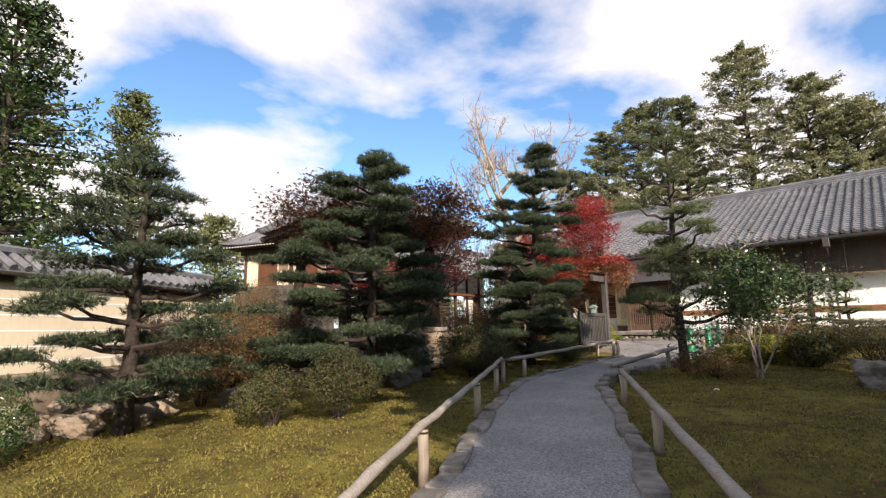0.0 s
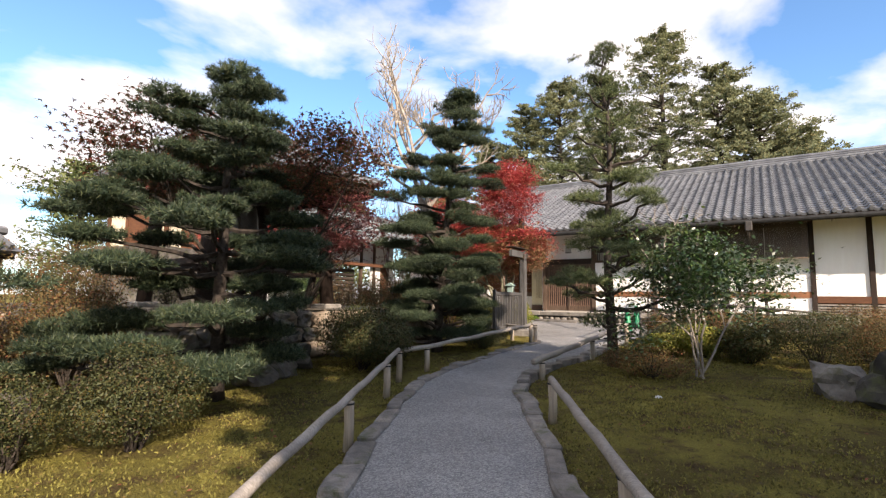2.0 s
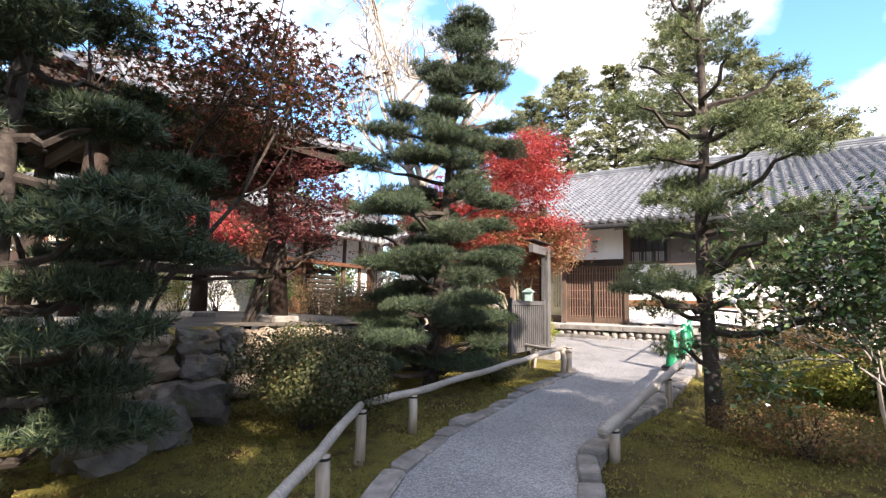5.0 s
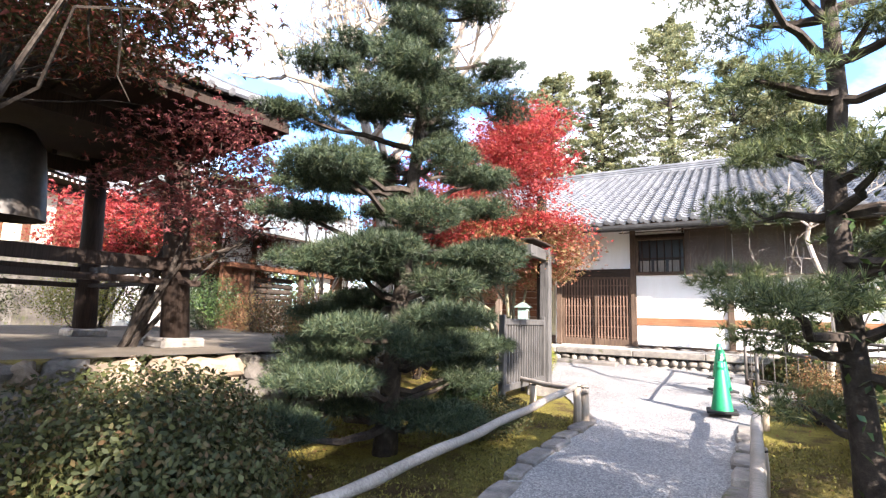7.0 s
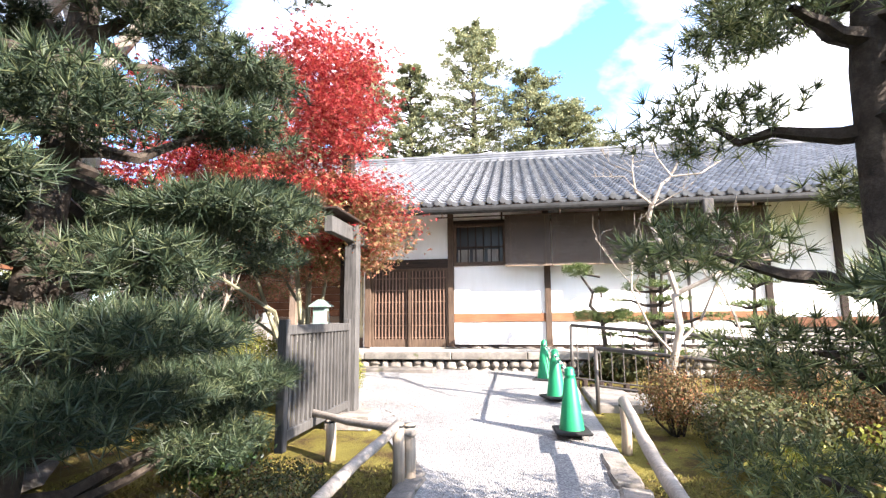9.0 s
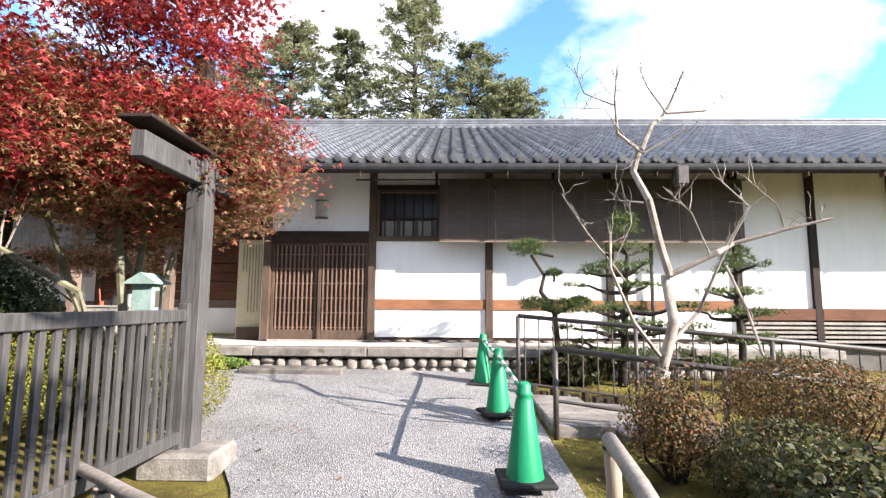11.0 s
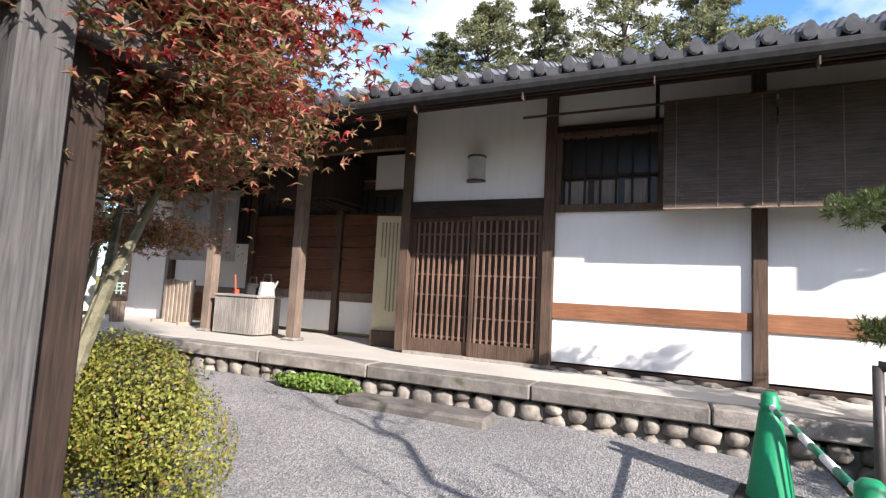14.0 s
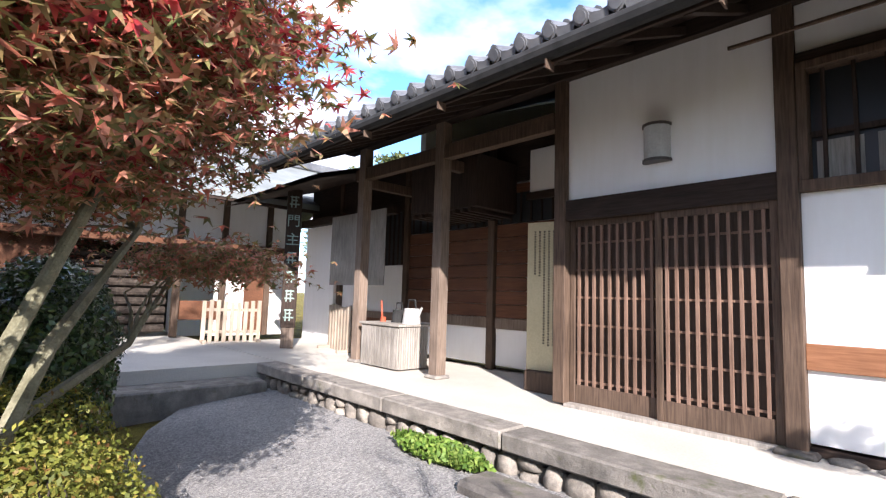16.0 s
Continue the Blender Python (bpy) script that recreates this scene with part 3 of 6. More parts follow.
# back slope and gable walls
bk = bmesh.new()
bk.faces.new([bk.verts.new(p) for p in ((RX0, RY, RZ + 0.05), (RX1, RY, RZ + 0.05), (RX1, RY + 7.4, EZ), (RX0, RY + 7.4, EZ))])
part("back_slope", bk, M["tile"], roof)
for x in (RX0 + 0.6, RX1 - 0.7):
    g = bmesh.new()
    y0 = 23.15 if x < 0 else YF
    vs0 = [g.verts.new((x, y, z)) for y, z in ((y0, 1.0), (y0, EZ + 0.6 + (y0 - YF) * SL), (RY, RZ - 0.1), (34.2, EZ + 0.6), (34.2, 1.0))]
    f = g.faces.new(vs0)
    r = bmesh.ops.extrude_face_region(g, geom=[f])
    bmesh.ops.translate(g, vec=(0.14, 0, 0), verts=[v for v in r["geom"] if isinstance(v, bmesh.types.BMVert)])
    part("gable_wall", g, M["white"], hall)
H("back_wall", -5.7, 21.4, 34.0, 34.15, 0.5, EZ + 0.5, "white")
ridge = bmesh.new()
for i, (w, h) in enumerate(((0.20, 0.10), (0.16, 0.10), (0.12, 0.09))):
    box(ridge, RX0 - 0.05, RX1 + 0.05, RY - w, RY + w, RZ + 0.03 + i * 0.095, RZ + 0.03 + i * 0.095 + h - 0.012, bevel=0.02)
tube(ridge, [(RX0 - 0.1, RY, RZ + 0.34), (RX1 + 0.1, RY, RZ + 0.34)], 0.09, 8)
part("ridge", ridge, M["tile"], roof, "stacked ridge tiles")
part("ridge_end", B(RX0 - 0.22, RX0 - 0.05, RY - 0.22, RY + 0.22, RZ - 0.05, RZ + 0.55, bevel=0.05), M["tile"], roof)
verge = bmesh.new()
tube(verge, [(RX0 + 0.06, EY, EZ + 0.15), (RX0 + 0.06, RY, RZ + 0.15)], 0.085, 8)
part("verge_tiles", verge, M["tile"], roof)

# pantiles: each course a shallow trough and a roll
TW, TL = 0.262, 0.252
NC = int((RX1 - RX0) / TW)
NR = int(math.hypot(RY - EY, RZ - EZ) / TL)
A = math.atan(SL)
PROFILE = [(0.0, 0.040), (0.03, 0.014), (0.09, 0.0), (0.15, 0.012), (0.170, 0.040), (0.190, 0.080), (0.216, 0.092), (0.243, 0.076), (0.262, 0.040)]


def pantile(disc):
    bm = bmesh.new()
    rows = []
    for v, lift in ((0.0, 0.030), (TL + 0.04, 0.0)):
        rows.append([bm.verts.new((u, v, h + lift)) for u, h in PROFILE])
    low = [bm.verts.new((u, 0.0, h + 0.004)) for u, h in PROFILE]
    for i in range(len(PROFILE) - 1):
        bm.faces.new((rows[0][i], rows[0][i + 1], rows[1][i + 1], rows[1][i]))
        bm.faces.new((low[i], low[i + 1], rows[0][i + 1], rows[0][i]))
    if disc:
        for r, dy in ((0.062, -0.012), (0.045, -0.02)):
            ring = [bm.verts.new((0.214 + r * math.cos(t), dy, 0.038 + r * math.sin(t))) for t in (2 * math.pi * k / 12 for k in range(12))]
            bm.faces.new(ring[::-1])
            back = [bm.verts.new((v.co.x, 0.05, v.co.z)) for v in ring]
            for k in range(12):
                bm.faces.new((ring[k], ring[(k + 1) % 12], back[(k + 1) % 12], back[k]))
        d = [bm.verts.new(p) for p in ((0.0, -0.005, 0.03), (0.155, -0.005, 0.02), (0.145, -0.005, -0.03), (0.075, -0.005, -0.05), (0.01, -0.005, -0.03))]
        bm.faces.new(d[::-1])
    me = mesh_of("tile", bm, M["tile"])
    return me


def on_slope(c, r):
    return Matrix.Translation((RX0 + c * TW, EY - 0.05, EZ + 0.075)) @ Matrix.Rotation(A, 4, "X") @ Matrix.Translation((0, r * TL, 0))


eave_mesh, tile_mesh = pantile(True), pantile(False)
for c in range(NC):
    ob = part("eave_tile", eave_mesh, None, roof)
    ob.matrix_basis = on_slope(c, 0)
for c, r in product(range(18, 52), range(1, 6)):
    ob = part("tile", tile_mesh, None, roof)
    ob.matrix_basis = on_slope(c, r) @ pose(0, 0, random.uniform(-0.003, 0.004), 0, 0, random.uniform(-0.6, 0.6))


def tile_field():
    co = np.array([v.co for v in tile_mesh.vertices])
    quads = np.array([p.vertices[:] for p in tile_mesh.polygons])
    rng = np.random.default_rng(5)
    vs, fs, n = [], [], 0
    for c, r in product(range(NC), range(1, NR)):
        if 18 <= c < 52 and r < 6:
            continue
        m = np.array(on_slope(c, r) @ pose(0, 0, rng.uniform(-0.004, 0.005), 0, 0, rng.uniform(-0.5, 0.5)))
        vs.append(co @ m[:3, :3].T + m[:3, 3])
        fs.append(quads + n)
        n += len(co)
    me = bpy.data.meshes.new("tile_field")
    me.from_pydata(np.concatenate(vs).tolist(), [], np.concatenate(fs).tolist())
    me.materials.append(M["tile"])
    return me


tagged(part("tile_field", tile_field(), None, roof, "rows of grey pantiles"), kind="stuff")

# hopper and downpipe
pipe = thing("downpipe", "dark metal rainwater hopper and downpipe under the eave", "downpipe")
dp = bmesh.new()
tube(dp, [(4.95, EY - 0.08, EZ - 0.3), (4.95, EY + 0.1, EZ - 0.45), (4.95, YF - 0.12, EZ - 0.75), (4.95, YF - 0.1, 1.1)], 0.035, 8)
part("pipe", dp, M["steel"], pipe)
part("hopper", B(4.87, 5.05, EY - 0.2, EY - 0.0, EZ - 0.34, EZ - 0.04, bevel=0.02), M["steel"], pipe)

# lattice door: two sliding leaves
door = thing("door_1", "closed pair of sliding lattice doors in weathered brown wood", "door", kind="structure")
for k, (x0, x1, y) in enumerate(((-1.83, -0.93, YF + 0.03), (-0.97, -0.07, YF - 0.02))):
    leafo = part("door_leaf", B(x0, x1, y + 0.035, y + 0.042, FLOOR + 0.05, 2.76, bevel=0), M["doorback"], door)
    for xa, xb in ((x0, x0 + 0.055), (x1 - 0.055, x1)):
        part("stile", B(xa, xb, y, y + 0.034, FLOOR + 0.03, 2.77), M["post"], leafo)
    part("bottom_board", B(x0 + 0.055, x1 - 0.055, y + 0.004, y + 0.03, FLOOR + 0.03, FLOOR + 0.2), M["post"], leafo)
    part("top_rail", B(x0 + 0.055, x1 - 0.055, y + 0.004, y + 0.03, 2.71, 2.77), M["post"], leafo)
    for i in range(10):
        x = x0 + 0.055 + (x1 - x0 - 0.11) * (i + 0.5) / 10
        part("slat", B(x - 0.012, x + 0.012, y + 0.002, y + 0.022, FLOOR + 0.2, 2.71, bevel=0), M["doorslat"], leafo)
    for i in range(6):
        z = 1.24 + i * 0.262
        part("crossbar", B(x0 + 0.055, x1 - 0.055, y + 0.023, y + 0.034, z - 0.01, z + 0.01, bevel=0), M["doorslat"], leafo)
part("threshold", B(-1.83, -0.07, YF - 0.08, YF + 0.1, FLOOR - 0.005, FLOOR + 0.03), M["greywood"], door)

# window with upright bars
win = thing("window_1", "dark wooden barred window with a frosted pane behind", "window", kind="structure")
for a in ((0.07, 1.24, 3.68, 3.74), (0.07, 1.24, 2.80, 2.88), (0.07, 0.13, 2.88, 3.68), (1.16, 1.24, 2.88, 3.68)):
    part("window_frame", B(a[0], a[1], YF - 0.06, YF + 0.1, a[2], a[3]), M["post"], win)
part("pane", B(0.13, 1.16, YF + 0.07, YF + 0.075, 2.88, 3.68, bevel=0), M["glass"], win)
for i in range(6):
    x = 0.13 + 1.03 * (i + 0.5) / 6
    part("bar", B(x - 0.012, x + 0.012, YF + 0.0, YF + 0.03, 2.88, 3.68, bevel=0), M["dark"], win)
part("middle_rail", B(0.13, 1.16, YF + 0.031, YF + 0.05, 3.2, 3.24, bevel=0), M["dark"], win)
for i in range(3):
    part("curtain", B(0.16 + i * 0.33, 0.42 + i * 0.33, YF + 0.055, YF + 0.06, 2.89, 3.17, bevel=0), M["greywood"], win, "pale short curtain")

lamp = thing("wall_lamp", "small rounded frosted wall lamp with dark rim", "lamp", (-0.94, YF, 3.2))
lb = bmesh.new()
bmesh.ops.create_cone(lb, cap_ends=True, segments=20, radius1=0.11, radius2=0.11, depth=0.30, matrix=Matrix.Translation((0, -0.02, 0.17)))
part("shade", lb, M["lampshade"], lamp, smooth=False)
for z in (0.0, 0.31):
    rb = bmesh.new()
    bmesh.ops.create_cone(rb, cap_ends=True, segments=20, radius1=0.122, radius2=0.122, depth=0.022, matrix=Matrix.Translation((0, -0.02, z + 0.01)))
    part("rim", rb, M["steel"], lamp)

# reed blinds hung before the wall
bl0 = None
for x0, x1 in ((1.22, 2.175), (2.19, 3.155), (3.17, 4.24), (4.26, 5.315), (5.33, 6.4)):
    bl = thing("reed_blind", "brown reed blind hanging below the eave", "blind", (x0, 21.33, 2.74), group="blinds under the eave")
    bm = bmesh.new()
    for i in range(70):
        z = i * 0.0152
        box(bm, 0, x1 - x0, -0.005 + 0.003 * (i % 2), 0.005 + 0.003 * (i % 2), z, z + 0.0135)
    part("reeds", bm, M["blind"], bl)
    part("bottom_bar", B(0, x1 - x0, -0.012, 0.014, -0.02, -0.001), M["slat"], bl)
    part("top_bar", B(0, x1 - x0, -0.012, 0.014, 1.066, 1.09), M["post"], bl)
    for i in range(3):
        x = (x1 - x0) * (0.12 + 0.38 * i)
        part("cord", B(x - 0.004, x + 0.004, -0.012, -0.0075, 0, 1.066, bevel=0), M["slat"], bl)
rod = solo("curtain_rod", B(-0.25, 6.5, 21.36, 21.385, 3.81, 3.835), M["post"], "thin wooden rod below the eave for blinds", "rod")

# ---- porch recess beside the door ----
YB = 23.0
H("wall", -9.2, -1.97, YB, YB + 0.14, FLOOR + 0.5, 4.25, "white")
H("wall", -2.04, -1.97, YF + 0.1, YB, FLOOR, 4.6, "white")
for x0, x1 in ((-5.72, -3.92), (-3.76, -2.04)):
    H("low_panel", x0, x1, YB - 0.02, YB - 0.002, FLOOR + 0.06, 1.57, "white", "white plaster panel")
    H("panel_rail", x0, x1, YB - 0.05, YB - 0.002, 1.57, 1.72, "pillar")
    for i in range(7):
        z = 1.72 + i * 0.188
        H("shutter_board", x0, x1, YB - 0.035 - 0.006 * (i % 2), YB - 0.004, z + 0.003, z + 0.185, "brown")
    H("upper_window", x0, x1, YB - 0.03, YB - 0.004, 3.04, 3.46, "glass", "dark upper window")
    for i in range(10):
        x = x0 + (x1 - x0) * (i + 0.5) / 10
        H("window_bar", x - 0.012, x + 0.012, YB - 0.05, YB - 0.031, 3.04, 3.46, "dark", bevel=0)
    H("head_beam", x0, x1, YB - 0.06, YB - 0.002, 3.46, 3.58, "brown")
# the dim bay beside it: white panel under a barred window
H("low_panel", -7.86, -5.86, YB - 0.04, YB - 0.002, FLOOR + 0.06, 1.57, "brown", "low brown boards")
H("panel_rail", -7.86, -5.86, YB - 0.05, YB - 0.002, 1.57, 1.69, "pillar")
H("upper_window", -7.86, -5.86, YB - 0.03, YB - 0.004, 2.52, 3.46, "glass", "dark barred window")
for i in range(16):
    x = -7.86 + 0.125 * (i + 0.5)
    H("window_bar", x - 0.014, x + 0.014, YB - 0.05, YB - 0.031, 2.52, 3.46, "dark", bevel=0)
H("head_beam", -9.2, -5.86, YB - 0.06, YB - 0.002, 3.46, 3.62, "darkx")
H("upper_board", -9.2, -1.97, YB - 0.045, YB - 0.002, 3.62, 4.24, "darkx", "dark boards above the shutters")
H("upper_panel", -3.15, -2.12, YB - 0.09, YB - 0.05, 3.42, 4.0, "white", "white plaster panel under the eave")
H("panel_beam", -3.2, -2.05, YB - 0.11, YB - 0.05, 3.32, 3.42, "darkx")
for x in (-7.92, -5.79, -3.84, -2.1):
    H("wall_post", x - 0.06, x + 0.06, YB - 0.08, YB + 0.02, FLOOR, 4.4, "post")
for x in (-3.68, -5.42):
    H("porch_pillar", x - 0.075, x + 0.075, YF - 0.075, YF + 0.075, FLOOR + 0.03, 4.2, "pillar", "tall square porch pillar")
    part("post_base", B(x - 0.12, x + 0.12, YF - 0.12, YF + 0.12, FLOOR - 0.01, FLOOR + 0.04, bevel=0.02), M["slab"], hall)
H("porch_beam", -5.6, -1.97, YF - 0.06, YF + 0.06, 3.72, 3.9, "post", "brown beam over the open porch")
for x in (-3.68, -5.42):
    H("tie_beam", x - 0.05, x + 0.05, YF + 0.06, YB, 3.62, 3.76, "post")
# hanging ventilated cupboard under the porch roof
hood = thing("hanging_cupboard", "dark slatted wooden box hung high on the porch wall", "cupboard", (-4.05, 22.55, 3.1))
part("body", B(-0.65, 0.65, -0.42, 0.40, 0.06, 0.75), M["dark"], hood)
for i in range(9):
    part("slat", B(-0.62 + i * 0.14, -0.56 + i * 0.14, -0.42, 0.40, 0.0, 0.055), M["dark"], hood)

# ---- stone platform before the hall ----
plat = thing("platform", "raised stone platform faced with round river stones under granite slabs", "platform", kind="structure")
part("earth_floor", B(-9.2, 7.4, 20.86, YF + 1.4, FLOOR - 0.2, FLOOR - 0.002, bevel=0), M["floor"], plat, "pale packed floor")
part("stone_core", B(-5.9, 7.4, 20.66, YF + 0.1, 0.1, FLOOR - 0.2, bevel=0), M["mortar"], plat)
x = -6.05
for w in (1.35, 1.6, 1.5, 1.75, 1.45, 1.9, 1.6, 1.7, 0.55):
    part("kerb_slab", B(x, x + w - 0.012, 20.55, 20.865, FLOOR - 0.14, FLOOR + random.uniform(-0.006, 0.004), bevel=0.014), M["slab"], plat)
    x += w


def pebble(seed, sx, sy, sz):
    rng = random.Random(seed)
    bm = bmesh.new()
    bmesh.ops.create_icosphere(bm, subdivisions=2, radius=1)
    for v in bm.verts:
        p = v.co.normalized()
        q = 0.78 + 0.16 * noise.noise(p * 1.7 + Vector((seed * 3.1, 0, 0)))
        m = max(abs(p.x), abs(p.z), 0.3)
        v.co = Vector((p.x / m ** 0.45 * sx, p.y * sy, p.z / m ** 0.45 * sz)) * q
    return mesh_of("cobble", bm, M["cobble"], True)


peb = [pebble(i, 0.13 + 0.02 * (i % 3), 0.10, 0.115 + 0.012 * (i % 2)) for i in range(6)]
rngp = random.Random(4)
x = -5.9
while x < 7.2:
    big = rngp.random() < 0.55
    w = rngp.uniform(0.16, 0.26)
    rows = ((0.745, 1.0),) if big else ((0.80, 0.55), (0.68, 0.6))
    if x > 0.3:
        rows = ((0.775, 0.72), (0.62, 0.8))
    for z, s in rows:
        ob = part("cobble", rngp.choice(peb), None, plat)
        ob.matrix_basis = pose(x + w / 2, 20.665 + rngp.uniform(-0.015, 0.015), z, 0, rngp.uniform(-14, 14), rngp.uniform(-12, 12)) @ Matrix.Diagonal((w / 0.25, 1, s * 1.06, 1))
    x += w
# footing stones along the wall
x = 0.15
while x < 6.3:
    w = rngp.uniform(0.2, 0.34)
    ob = part("cobble", rngp.choice(peb), None, plat)
    ob.matrix_basis = pose(x + w / 2, YF - 0.06, FLOOR + 0.0, 0, rngp.uniform(-10, 10), 0) @ Matrix.Diagonal((w / 0.26, 0.9, 0.4, 1))
    x += w + 0.02
solo("step_stone", B(-1.65, -0.12, 20.12, 20.47, 0.5, 0.74, bevel=0.03), M["kerb"], "long weathered stone step on the gravel", "step")
# the wing's floor and its two low steps
H("wing_floor", -12.5, -6.1, 17.6, 20.9, 0.4, FLOOR - 0.012, "floor", "pale stone paved floor")
H("wing_step", -6.1, -5.55, 18.6, 20.5, 0.4, 0.82, "slab", "low mossy stone step", 0.02)

# ---- side wing across the court's end ----
wing = thing("side_wing", "white plastered side wing with open entrance and dark beams", "building")


def W(name, x0, x1, y0, y1, z0, z1, mat, label="", bevel=0.004):
    return part(name, B(x0, x1, y0, y1, z0, z1, bevel=bevel), M[mat], wing, label)


XW = -10.4
W("wall", XW - 0.14, XW, 21.4, 23.0, FLOOR, 4.2, "white")
W("wall", XW - 0.14, XW, 17.6, 21.4, 3.0, 4.2, "white")
W("board_wall", XW - 0.14, XW, 17.6, 18.6, FLOOR, 3.0, "brown", "red-brown boarded wall")
W("wall", -9.2, -7.99, 22.86, 22.98, FLOOR, 3.4, "white", "sunlit white wall beside the sign")
W("beam", XW, XW + 0.3, 17.6, 23.0, 2.86, 3.0, "brown", "red-brown projecting beam")
for y in (18.6, 20.6, 21.5, 22.5):
    W("post", XW - 0.06, XW + 0.08, y - 0.06, y + 0.06, FLOOR, 4.2, "post")
W("door_board", XW + 0.0, XW + 0.03, 22.0, 22.5, FLOOR + 0.05, 2.86, "brown")
W("board", XW + 0.0, XW + 0.03, 20.66, 21.44, 1.35, 1.75, "brown")
# black sheet added behind the opening, in place of the room's shade
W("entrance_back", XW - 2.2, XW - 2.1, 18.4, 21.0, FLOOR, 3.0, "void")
W("back_wall", -16.0, -15.8, 17.6, 24.0, 0.4, 4.0, "white")
for i in range(9):
    lg = bmesh.new()
    tube(lg, [(XW - 0.35, 18.75, 1.16 + i * 0.185), (XW - 0.35, 20.5, 1.16 + i * 0.185)], 0.085, 9)
    tagged(solo("log", lg, M["bark"], "dark round log in a stacked pile", "log", group="stacked logs"))


def gable_roof(parent, x0, x1, y0, y1, ze, zr, mat, along="y", over=0.0):
    """Two slopes with thickness and a ridge."""
    bm = bmesh.new()
    if along == "y":
        xm = (x0 + x1) / 2
        prof = [(x0, ze), (xm, zr), (x1, ze)]
        pts = lambda p, v: (p[0], v, p[1])
        a, b = y0, y1
    else:
        ym = (y0 + y1) / 2
        prof = [(y0, ze), (ym, zr), (y1, ze)]
        pts = lambda p, v: (v, p[0], p[1])
        a, b = x0, x1
    ring = prof + [(p, z - 0.12) for p, z in prof[::-1]]
    va = [bm.verts.new(pts(p, a)) for p in ring]
    vb = [bm.verts.new(pts(p, b)) for p in ring]
    for i in range(6):
        bm.faces.new((va[i], va[(i + 1) % 6], vb[(i + 1) % 6], vb[i]))
    bm.faces.new((va[0], va[5], va[4], va[1]))
    bm.faces.new((va[1], va[4], va[3], va[2]))
    bm.faces.new((vb[1], vb[4], vb[5], vb[0]))
    bm.faces.new((vb[2], vb[3], vb[4], vb[1]))
    bmesh.ops.recalc_face_normals(bm, faces=bm.faces)
    part("roof", bm, mat, parent)
    rb = bmesh.new()
    if along == "y":
        box(rb, xm - 0.16, xm + 0.16, a - 0.05, b + 0.05, zr - 0.03, zr + 0.22, 0.03)
    else:
        box(rb, a - 0.05, b + 0.05, ym - 0.16, ym + 0.16, zr - 0.03, zr + 0.22, 0.03)
    part("ridge", rb, M["tile"], parent)


gable_roof(wing, -16.8, -8.9, 16.8, 26.0, 3.9, 5.7, M["copper"], "y")
W("eave_board", -9.0, -8.92, 16.8, 26.0, 3.72, 3.84, "dark")
# low lean-to roof between wing and porch
lt = bmesh.new()
for dz, s in ((0.0, 1), (-0.08, -1)):
    v = [lt.verts.new(p) for p in ((-9.4, 21.1, 3.74 + dz), (-5.6, 21.1, 3.74 + dz), (-5.6, 24.5, 4.8 + dz), (-9.4, 24.5, 4.8 + dz))]
    lt.faces.new(v[::s])
part("lean_to_roof", lt, M["darkx"], wing, "dark boarded lean-to roof")
W("lintel", -9.2, -5.9, 22.7, 22.85, 3.4, 3.55, "darkx")

# ---- plants ----


def limb(rng, a, b, sag=0.1, n=5, wob=0.06):
    a, b = np.array(a, float), np.array(b, float)
    L = np.linalg.norm(b - a)
    out = []
    for i in range(n + 1):
        t = i / n
        p = a + (b - a) * t
        p[2] += -sag * L * math.sin(math.pi * t) * (1 - t)
        if 0 < i < n:
            p = p + rng.normal(size=3) * wob * L * 0.5
        out.append(p)
    return out


